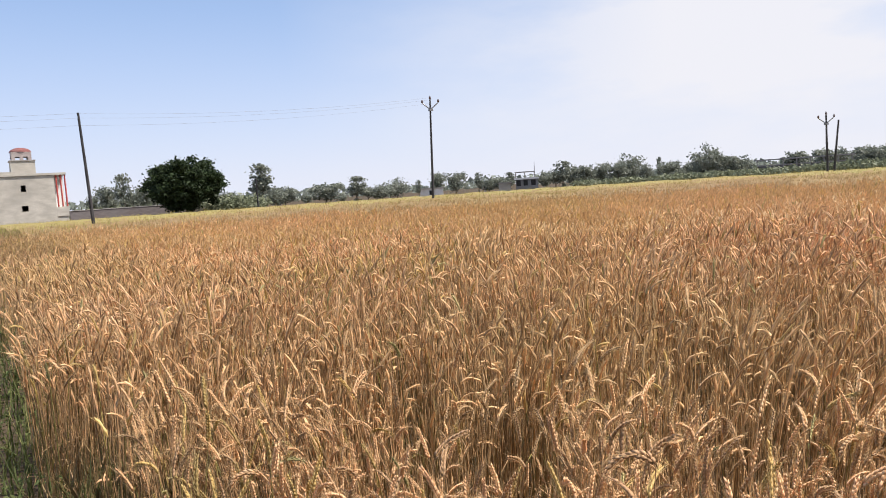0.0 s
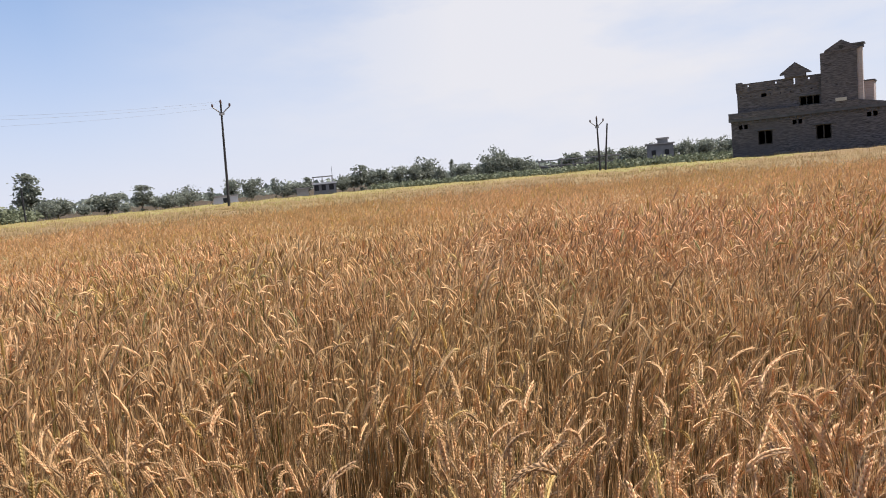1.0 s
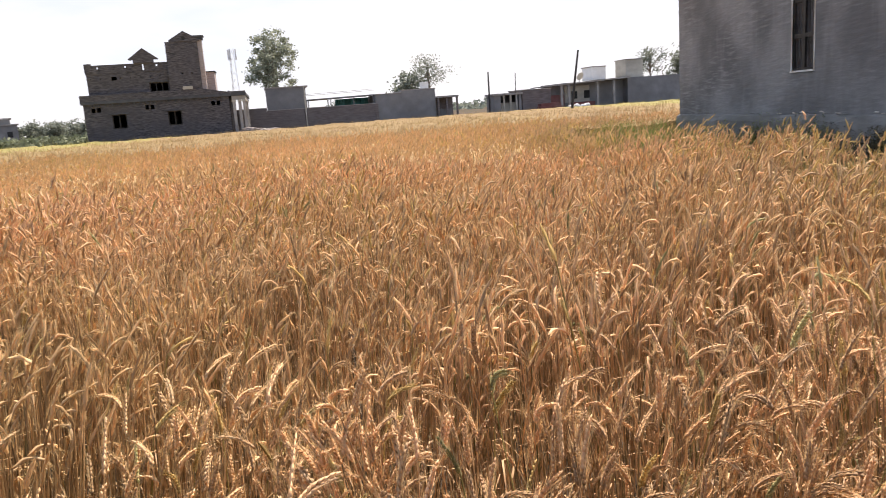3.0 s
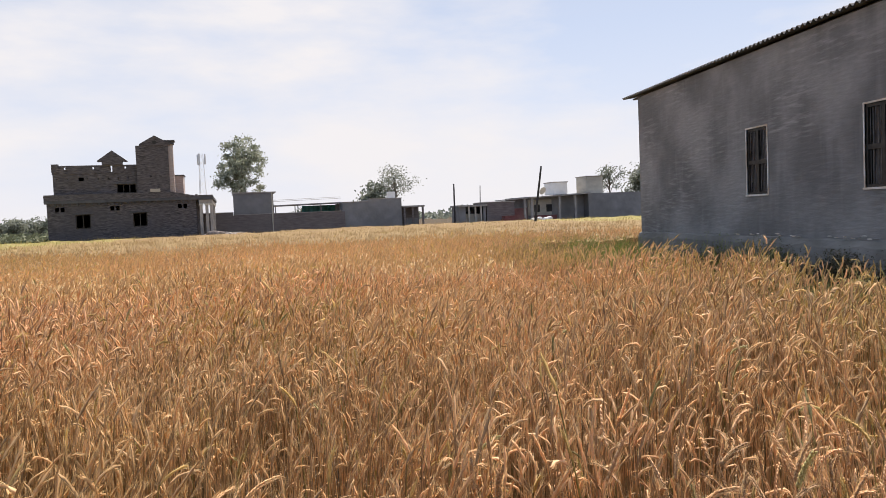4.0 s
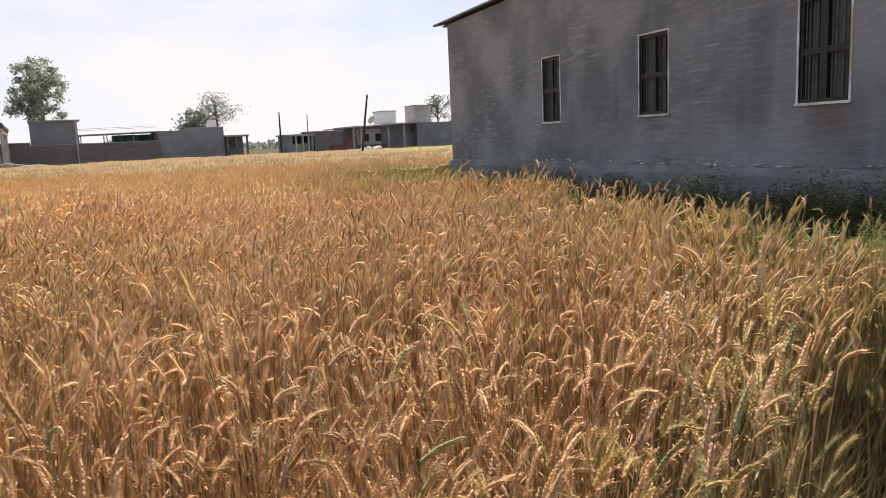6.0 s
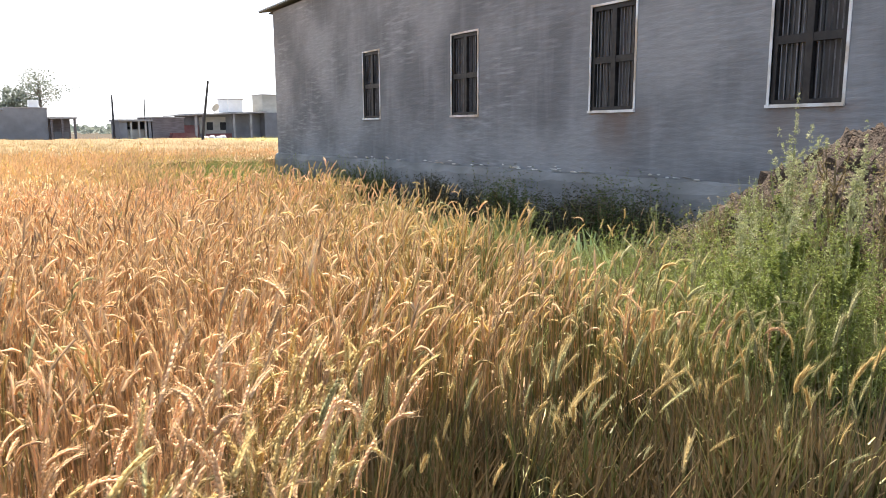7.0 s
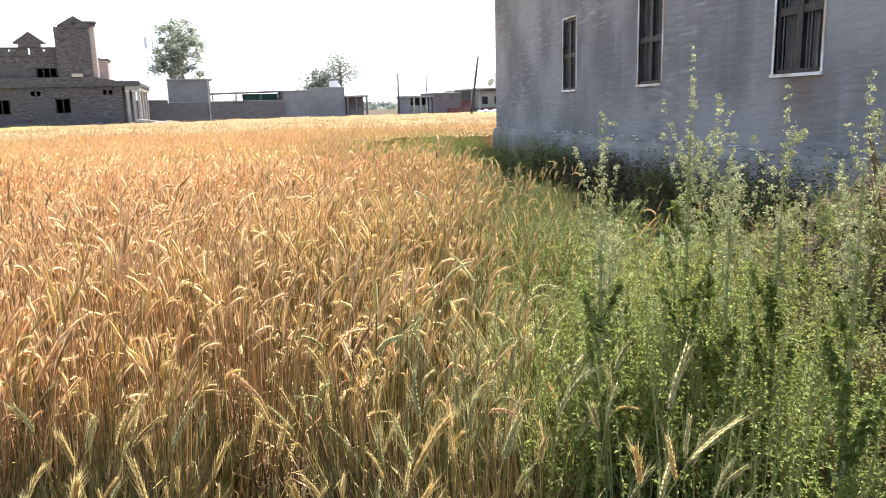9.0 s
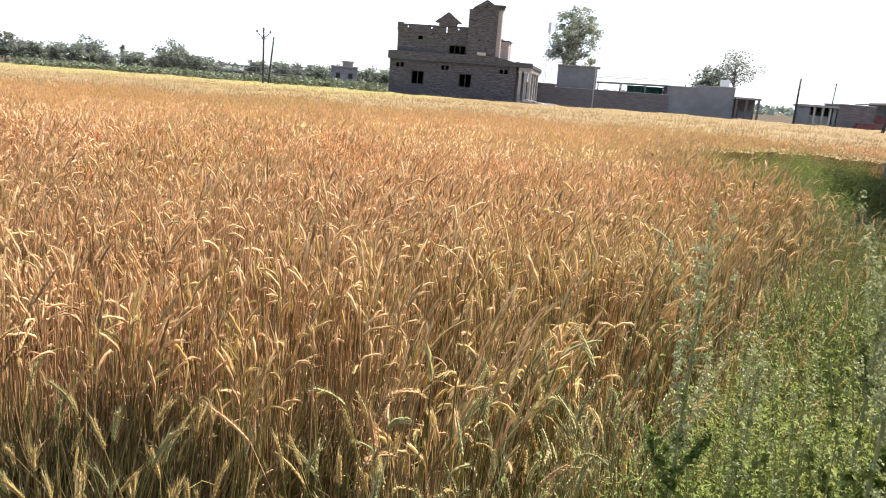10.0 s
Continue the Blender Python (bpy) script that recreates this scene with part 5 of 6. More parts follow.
# ---- cream building at the far left edge of the field ----
def build_cream():
    m = Matrix.Translation((-107.3, 8.24, 0)) @ pose(0, 0, 0, 0, 0, 90)
    b = thing("cream_building", m, "cream rendered two-storey building with a domed roof turret and red columns", "building")
    part("wall", pierced(-16, 2.2, 0, 6.45, 0, 0.3, [(-1.55, -1.0, 4.5, 5.3), (-1.65, -0.95, 2.05, 2.75), (-7, -6.2, 4.3, 5.3), (-7, -6.2, 1.6, 2.7)]), M["pale"], b)
    for row in ((-16, -15.7, 0.3, 12, 0, 6.45), (1.9, 2.2, 0.3, 12, 0, 6.45), (-15.7, 1.9, 11.7, 12, 0, 6.45)):
        part("wall", boxes(row), M["pale"], b)
    part("roof_slab", boxes((-16.1, 3.6, -0.15, 12.1, 6.45, 6.72)), M["pale"], b, bevel=0.03)
    part("parapet", boxes((-16.1, 0.2, -0.1, 0.1, 6.72, 7.0)), M["pale"], b)
    for x, y in ((2.45, 0.1), (2.95, 0.1), (3.45, 0.1)):
        part("column", tube(bmesh.new(), ((x, y, 2.4), (x, y, 6.44)), (0.1, 0.1), 8), M["red"], b, "red painted column")
    part("balcony_back", boxes((2.21, 3.5, 2.6, 2.8, 2.4, 6.44)), M["white"], b, "white balcony back wall")
    part("balcony_wall", boxes((2.21, 3.6, 0.0, 6, 1.2, 2.4)), M["pale"], b)
    part("balcony_base", boxes((2.21, 3.5, 0.1, 5.9, 0, 1.2)), M["pale"], b)
    tur = part("turret", boxes((-2.35, 0.35, 0.6, 3.4, 6.73, 8.35)), M["pale"], b, "pale turret")
    part("turret_ledge", boxes((-2.45, 0.45, 0.5, 3.5, 8.35, 8.48)), M["concrete"], tur)
    for x, y in ((-1.95, 0.95), (-1.05, 0.95), (-0.15, 0.95), (-1.95, 2.95), (-0.15, 2.95)):
        part("lantern_pier", boxes((x - 0.2, x + 0.2, y - 0.2, y + 0.2, 8.5, 8.9)), M["brick_rose"], tur)
    part("lantern", boxes((-2.15, 0.05, 0.8, 3.1, 8.9, 9.5)), M["brick_rose"], tur)
    bm = bmesh.new()
    bmesh.ops.create_uvsphere(bm, u_segments=20, v_segments=10, radius=1)
    for v in bm.verts:
        v.co = Vector((-1.05 + v.co.x * 1.25, 1.95 + v.co.y * 1.25, 9.5 + max(v.co.z, -0.05) * 0.6))
    part("dome", bm, M["maroon"], tur, "low reddish dome")
    low = thing("boundary_wall", Matrix.Translation((-100, 14, 0)) @ pose(0, 0, 0, 0, 0, 92), "low weathered boundary wall at the field edge", "wall", kind="structure")
    part("wall_run", boxes((-3, 15, 0, 0.3, 0, 1.7)), M["wall_brown"], low)
    part("coping", boxes((-3, 15, -0.05, 0.35, 1.7, 1.78)), M["concrete"], low)


build_cream()


# ---- poles and wires ----
def power_pole(base, top, arms=True, radius=0.09, label="weathered concrete power pole with a vee-shaped arm and insulators", facing=0.0):
    b, t = Vector(base), Vector(top)
    pole = thing("power_pole", Matrix.Translation(b), label, "power pole", "poles in the field")
    d = t - b
    part("mast", tube(bmesh.new(), ((0, 0, -0.3), d * 0.5, d), (radius * 1.25, radius, radius * 0.75), 8), M["pole"], pole)
    if arms:
        for s in (-1, 1):
            a = d + Vector((0, 0, -0.75))
            end = d + Vector((s * 0.62 * math.cos(facing), s * 0.62 * math.sin(facing), -0.22))
            part("arm", tube(bmesh.new(), (a, end), (0.05, 0.04), 6), M["steel"], pole)
            part("insulator", tube(bmesh.new(), (end, end + Vector((0, 0, 0.08)), end + Vector((0, 0, 0.16)), end + Vector((0, 0, 0.24))), (0.05, 0.09, 0.07, 0.04), 8), M["porcelain"], pole)
        part("insulator", tube(bmesh.new(), (d, d + Vector((0, 0, 0.1)), d + Vector((0, 0, 0.2)), d + Vector((0, 0, 0.3))), (0.05, 0.09, 0.07, 0.04), 8), M["porcelain"], pole)
        part("clamp", boxes((d.x - 0.14, d.x + 0.14, d.y - 0.14, d.y + 0.14, d.z - 0.85, d.z - 0.7)), M["steel"], pole)
    return pole


power_pole((-52.15, 6.8, 0), (-52.16, 6.54, 7.6), arms=False, label="leaning dark power pole at the field's edge")
power_pole((-50.75, 30.95, 0), (-50.59, 31.19, 8.4), facing=radians(58))
power_pole((-37.97, 64.37, 0), (-38.0, 64.35, 5.7), radius=0.09, facing=radians(30), label="slim power pole with a vee-shaped arm standing in wheat")
power_pole((-37.62, 64.58, 0), (-37.15, 64.82, 5.2), arms=False, radius=0.09, label="plain leaning pole beside a slim power pole")
power_pole((11.7, 83.5, 0), (11.72, 83.5, 5.2), arms=False, radius=0.1, label="plain dark pole before the roadside hut")
power_pole((15.55, 87.9, 0), (15.68, 87.83, 5.1), arms=False, radius=0.06, label="thin pole behind the roadside hut")
power_pole((15.37, 63.5, 0), (16.16, 63.3, 5.63), arms=False, radius=0.1, label="leaning weathered pole at the field's far edge")
power_pole((-94.5, 32.2, 0), (-94.5, 32.2, 4.6), arms=False, radius=0.09, label="short pale pole by the field trees")


def wire(a, b, sag):
    cu = bpy.data.curves.new("power_line", "CURVE")
    cu.dimensions, cu.bevel_depth, cu.bevel_resolution = "3D", 0.0048, 1
    sp = cu.splines.new("POLY")
    n = 24
    sp.points.add(n)
    for i in range(n + 1):
        f = i / n
        p = Vector(a).lerp(Vector(b), f) + Vector((0, 0, -4 * sag * f * (1 - f)))
        sp.points[i].co = (*p, 1)
    cu.materials.append(M["wire"])
    tagged(new("power_line", cu), "thin sagging overhead power line between field poles", "power line", "overhead lines")


for dx, dz in ((0.0, -0.05), (0.25, -0.35), (-0.25, -0.75)):
    wire((-52.16 + dx, 6.54, 7.6 + dz), (-50.59 + dx, 31.19, 8.6 + dz * 0.6), 0.4)
    wire((-52.16 + dx, 6.54, 7.6 + dz), (-53.5 + dx, -40.0, 7.4 + dz), 0.5)


def build_mast():
    mast = thing("lattice_mast", Matrix.Translation((-28, 157.7, 0)), "tall slender pale lattice telecom mast far off", "mast")
    for k in range(3):
        q = 2 * math.pi * k / 3
        part("leg", tube(bmesh.new(), ((1.1 * math.cos(q), 1.1 * math.sin(q), 0), (0.5 * math.cos(q), 0.5 * math.sin(q), 16.3)), (0.06, 0.05), 5), M["white"], mast)
    for i in range(11):
        z = 1 + i * 1.4
        r0, r1 = 1.1 - 0.6 * z / 16.3, 1.1 - 0.6 * (z + 1.4) / 16.3
        for k in range(3):
            a, b = 2 * math.pi * k / 3, 2 * math.pi * (k + 1) / 3
            part("brace", tube(bmesh.new(), ((r0 * math.cos(a), r0 * math.sin(a), z), (r1 * math.cos(b), r1 * math.sin(b), z + 1.4)), (0.03, 0.03), 4), M["white"], mast)
    for q in (0.4, 2.4, 4.6):
        part("antenna", boxes((0.9 * math.cos(q) - 0.15, 0.9 * math.cos(q) + 0.15, 0.9 * math.sin(q) - 0.1, 0.9 * math.sin(q) + 0.1, 14.2, 16.3)), M["white"], mast)


build_mast()


# ---- trees ----
def tree(name, m, height, width, low, leaf, material_key, clumps, per, seed, label, trunk=0.16, spread=1.0, gaps=0.0, category="tree"):
    """A tapered trunk with limbs, and a crown of leaf clumps with gaps between them."""
    r = np.random.default_rng(seed)
    ob = thing(name, m, label, category)
    c = np.array((0, 0, (height + low) / 2))
    half = np.array((width / 2, width / 2, (height - low) / 2))
    cents = []
    while len(cents) < clumps:
        p = r.uniform(-1, 1, 3)
        d = np.linalg.norm(p)
        if d > 1 or d < gaps * 0.6 or r.random() > 0.35 + 0.65 * d:
            continue
        bulge = 0.8 + 0.25 * math.sin(p[0] * 4 + seed) * math.cos(p[1] * 3 + seed * 2) + 0.1 * r.normal()
        cents.append(c + p * half * min(bulge, 1.08) * 0.9)
    cents = np.array(cents)
    bm = bmesh.new()
    fork = low + (height - low) * 0.22
    tube(bm, ((0, 0, -0.1), (0.02 * height, 0.01 * height, fork * 0.5), (0, 0.01 * height, fork), (-0.01 * height, 0, height * 0.8)),
         (trunk * 1.3, trunk, trunk * 0.8, trunk * 0.2), 7)
    for p in cents[:: max(1, len(cents) // 14)]:
        z0 = fork * r.uniform(0.75, 1.0) + (height - fork) * 0.35 * r.random()
        mid = np.array((p[0] * 0.45, p[1] * 0.45, z0 + (p[2] - z0) * 0.6))
        tube(bm, ((0, 0, z0), mid, p), (trunk * 0.45, trunk * 0.28, trunk * 0.08), 5)
    part("trunk", bm, M["bark"], ob)
    sz = width / (clumps ** (1 / 3)) * 0.34 * spread
    n = np.maximum(8, (per * r.uniform(0.5, 1.5, len(cents))).astype(int))
    pts = np.concatenate([q + r.normal(size=(k, 3)) * sz * r.uniform(0.6, 1.2) * np.array((1, 1, 0.75)) for q, k in zip(cents, n)])
    v, t = leaves(r, pts, leaf)
    crown = new("crown", mesh_of("crown", v, t, [M[material_key]]))
    crown.parent = ob
    return ob


def at(az, dist, z=0.0, turn=0.0, s=1.0):
    """A place by its bearing from the start of the walk, in degrees left of north."""
    a = radians(az)
    return Matrix.Translation((-2.53 - math.sin(a) * dist, 0.5 + math.cos(a) * dist, z)) @ pose(0, 0, 0, 0, 0, turn)


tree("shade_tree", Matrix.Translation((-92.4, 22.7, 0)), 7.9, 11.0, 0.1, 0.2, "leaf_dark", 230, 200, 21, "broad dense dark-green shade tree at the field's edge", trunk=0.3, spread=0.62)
tree("eucalyptus_tree", Matrix.Translation((-13.1, 94.5, 0)), 13.4, 7.6, 3.8, 0.17, "leaf_pale", 95, 85, 12, "tall loose eucalyptus tree behind a yard wall", trunk=0.16, gaps=0.3, spread=0.62)
tree("bushy_tree", Matrix.Translation((3.4, 95, 0)), 6.6, 4.6, 1.2, 0.22, "leaf_mid", 30, 90, 6, "bushy round tree behind the barn", trunk=0.12)
tree("sparse_tree", Matrix.Translation((6.0, 94.6, 0)), 8.8, 6.2, 3.6, 0.14, "leaf_mid", 24, 60, 8, "sparse half-bare tree behind the barn", trunk=0.12, spread=0.8, gaps=0.6)
tree("sparse_tree", Matrix.Translation((37.5, 101.5, 0)), 9.0, 4.6, 3.0, 0.15, "leaf_mid", 22, 60, 9, "sparse half-bare tree behind the farmhouse", trunk=0.12, spread=0.8, gaps=0.5)
tree("bushy_tree", Matrix.Translation((42.0, 100.5, 0)), 8.6, 6.0, 2.2, 0.24, "leaf_mid", 36, 80, 10, "bushy tree behind the farmhouse wall", trunk=0.14)

# far trees, in five shapes: height, width, clumps, leaves on a clump
shapes_of_trees = ((6.0, 6.2, 44, 40), (6.5, 5.2, 38, 40), (5.2, 7.4, 44, 40), (7.6, 4.4, 34, 38), (6.0, 8.0, 50, 40))
# bearing, distance, height, width, shape
WEST_ROW = (
        (82.3, 125, 4.2, 1.6, 1), (81.2, 130, 5.5, 3.0, 0), (80.2, 126, 6.4, 2.0, 3), (79.3, 131, 4.1, 3.4, 2), (78.4, 127, 5.1, 3.4, 0), (73.9, 112, 3.0, 3.9, 2),
        (72.8, 112, 3.3, 2.9, 1), (70.5, 160, 8.3, 4.4, 3), (69.6, 154, 3.3, 3.4, 2), (68.8, 161, 4.1, 4.7, 0), (67.2, 155, 2.3, 2.1, 1), (65.8, 162, 4.3, 6.3, 0),
        (64.6, 156, 1.6, 2.1, 2), (63.4, 150, 4.6, 3.2, 3), (62.5, 157, 3.2, 2.6, 1), (61.5, 151, 2.9, 4.6, 2), (60.3, 158, 3.9, 4.6, 4), (58.6, 152, 3.2, 0.9, 3))
MID_ROW = (
        (57.1, 165, 5.2, 3.5, 0), (55.7, 172, 5.1, 3.7, 0), (53.9, 166, 4.1, 1.4, 3), (53.1, 173, 2.9, 4.2, 2), (52.0, 167, 3.3, 3.3, 1), (51.5, 174, 3.8, 2.1, 3),
        (48.9, 168, 3.5, 3.5, 2), (48.0, 175, 4.5, 2.9, 1), (47.4, 169, 5.3, 3.0, 3), (46.7, 176, 4.9, 3.4, 0), (45.8, 170, 5.1, 3.5, 1), (45.0, 177, 3.7, 3.1, 2),
        (44.4, 171, 5.0, 3.0, 0), (43.3, 165, 5.0, 3.6, 1), (42.5, 172, 5.8, 5.7, 4), (41.3, 166, 3.5, 2.8, 2), (40.3, 173, 4.8, 1.1, 3), (39.6, 167, 4.2, 3.3, 0))
EAST_ROW = (
        (39.4, 165, 3.8, 4.4, 0), (38.2, 172, 3.3, 2.8, 2), (37.0, 166, 6.3, 5.7, 4), (36.0, 173, 5.0, 3.9, 1), (35.0, 167, 4.4, 4.7, 0), (34.1, 189, 3.0, 3.1, 2),
        (32.6, 183, 1.9, 6.8, 2), (30.6, 190, 2.1, 5.7, 2), (27.2, 184, 3.4, 4.1, 1), (25.7, 191, 3.8, 5.7, 0), (24.2, 185, 4.3, 4.2, 1))
FAR_ROW = (
        (31.0, 172, 4.8, 4.2, 1), (29.4, 175, 4.6, 4.4, 0), (28.2, 190, 4.4, 4.6, 2), (26.8, 180, 4.6, 4.6, 0), (25.5, 180, 4.4, 5.4, 4), (24.0, 175, 5.0, 3.8, 1),
        (22.7, 180, 4.6, 4.8, 2), (21.5, 175, 4.8, 4.2, 0), (20.3, 180, 4.4, 5.2, 4), (19.2, 180, 4.6, 4.6, 2), (2.0, 200, 4.6, 5.2, 2), 
        (-20.2, 130, 4.8, 4, 1), (85.5, 150, 5.0, 5, 4), (88.0, 150, 5.6, 4, 1))
r_row = random.Random(2)
first = {}
for az, d, h, w, k in WEST_ROW + MID_ROW + EAST_ROW + FAR_ROW:
    hh, ww, clumps, per = shapes_of_trees[k]
    if k not in first:
        first[k] = tree("field_tree", at(az, d), hh, ww, 0.1, 0.31, "leaf_mid", clumps, per, 40 + k, "bushy tree in the far tree line, greyed in colour for haze", trunk=0.14, spread=0.92)
        tagged(first[k], group="far tree line")
        t = first[k]
    else:
        t = copy_thing(first[k], Matrix.Identity(4))
    t.matrix_basis = at(az, d, turn=r_row.uniform(0, 360)) @ Matrix.Diagonal((w / ww * 1.4, w / ww * 1.4, h / hh * 1.15, 1))


def shrub_row(az0, az1, d0, d1, height, count, leaf, label):
    r = np.random.default_rng(int(az0 * 10) % 97 + 5)
    pts = []
    for i in range(count):
        f = r.random()
        az, d = radians(az0 + (az1 - az0) * f), (d0 + (d1 - d0) * f) * (1 + 0.02 * r.normal())
        c = np.array((-2.53 - math.sin(az) * d, 0.5 + math.cos(az) * d, height * r.uniform(0.35, 0.8)))
        pts.append(c + r.normal(size=(80, 3)) * np.array((0.9, 0.9, height * 0.22)))
    pts = np.concatenate(pts)
    pts[:, 2] = np.clip(pts[:, 2], 0.05, None)
    v, t = leaves(r, pts, leaf)
    tagged(new("shrub_row", mesh_of("shrub_row", v, t, [M["shrub"]])), label, "shrubs", kind="stuff")


shrub_row(46, 31, 135, 112, 1.1, 150, 0.3, "low green shrubs along the far field edge")
shrub_row(31, 18, 110, 92, 1.25, 170, 0.28, "green shrubs beyond the slim power poles")
shrub_row(74.6, 71, 100, 104, 2.0, 50, 0.26, "green shrubs beside the dark shade tree")
shrub_row(83, 77.5, 112, 118, 1.5, 60, 0.3, "dull green scrub behind the boundary wall")


def far_woods():
    """A low band of woods all along the horizon, its haze put into the colour."""
    r = np.random.default_rng(77)
    az, d = np.radians(r.uniform(-70, 105, 9000)), r.uniform(380, 470, 9000)
    top = 4.0 + 1.6 * np.sin(az * 23) + 1.2 * np.sin(az * 61 + 1) + r.normal(0, 0.7, 9000)
    c = np.stack([-np.sin(az) * d, np.cos(az) * d, np.clip(top, 1.5, 9) * r.random(9000) ** 0.6], axis=1)
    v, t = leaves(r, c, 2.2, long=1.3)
    tagged(new("far_woods", mesh_of("far_woods", v, t, [M["far_woods"]])), "woods along the horizon, greyed in colour for haze", "woods", kind="stuff")


far_woods()


# ---- low buildings on the skyline ----
def far_block(az, d, w, h, key, name, label, rows=(), turn=0.0):
    b = thing(name, at(az, d, turn=az + turn), label, "building")
    part("wall", boxes((-w / 2, w / 2, 0, 6, 0, h)), M[key], b)
    part("roof_slab", boxes((-w / 2 - 0.3, w / 2 + 0.3, -0.3, 6.3, h, h + 0.25)), M["concrete"], b)
    for x0, x1, z0, z1 in rows:
        part("window", boxes((x0, x1, -0.06, -0.004, z0, z1)), M["dark"], b)
    return b


white = far_block(50.2, 160, 4.8, 2.3, "wall_grey", "white_farmhouse", "small white two-tier farmhouse with an open upper storey on the skyline", ((-2.2, -1.3, 0.9, 2.1), (-0.7, 0.2, 0.9, 2.1), (0.9, 1.9, 0.9, 2.1)))
part("balcony_band", boxes((-2.7, 2.7, -0.35, -0.304, 2.25, 2.62)), M["white"], white, "white balcony band")
part("upper_roof", boxes((-2.5, 1.9, 0.5, 4, 3.75, 3.95)), M["concrete"], white)
for x in (-2.3, -0.4, 1.7):
    part("upper_post", boxes((x - 0.1, x + 0.1, 0.7, 0.9, 2.55, 3.75)), M["concrete"], white)
part("aerial", tube(bmesh.new(), ((1.8, 1, 2.5), (1.8, 1, 6.0)), (0.06, 0.04), 5), M["steel"], white)
long_roof = far_block(30.6, 160, 17, 1.6, "wall_grey", "long_low_shed", "long low flat-roofed shed on the skyline", turn=0)
part("canopy_roof", boxes((-8.8, 8.8, -1, 7, 2.75, 2.95)), M["concrete"], long_roof)
for i in range(8):
    part("post", boxes((-8.3 + i * 2.37 - 0.1, -8.3 + i * 2.37 + 0.1, -0.8, -0.6, 0, 2.75)), M["concrete"], long_roof)
far_block(24.6, 165, 5.5, 4.2, "wall_grey", "distant_house", "distant grey flat-roofed house beyond the shrubs", ((-1.8, -0.9, 1.9, 3.0), (0.9, 1.8, 1.9, 3.0)))
far_block(24.4, 168, 2.2, 5.4, "wall_grey", "distant_stair_tower", "distant grey stair tower above a house")
far_block(57.6, 160, 5.0, 1.5, "white", "white_hut", "low white hut among far trees", ((-0.5, 0.4, 0.2, 1.2),))
far_block(51.9, 158, 2.5, 1.6, "pale", "pale_hut", "small pale hut among far trees")


# ---- weeds between the crop and the shed ----
def shoot_leaves(r, root, length):
    """A lozenge leaf from each root, pointing outwards and a little up, creased along its rib: vertices and triangles."""
    n = len(root)
    q, rise = r.uniform(0, 6.283, n), r.normal(0.25, 0.45, n)
    a = np.stack([np.cos(q), np.sin(q), rise], axis=1)
    a /= np.linalg.norm(a, axis=1)[:, None]
    b = np.stack([-np.sin(q), np.cos(q), r.normal(0, 0.45, n)], axis=1)
    ll = (length * r.uniform(0.5, 1.25, n))[:, None]
    wide = b * ll * r.uniform(0.15, 0.28, n)[:, None]
    up = np.cross(a, b) * ll * 0.12
    tip = root + a * ll - np.array((0, 0, 1)) * ll * r.uniform(0, 0.35, n)[:, None]
    mid = root + a * ll * 0.45
    v = np.stack([root, mid + wide + up, tip, mid - wide + up], axis=1)
    base = np.arange(n)[:, None] * 4
    return v.reshape(-1, 3), np.concatenate([base + np.array([0, 1, 2]), base + np.array([0, 2, 3])])


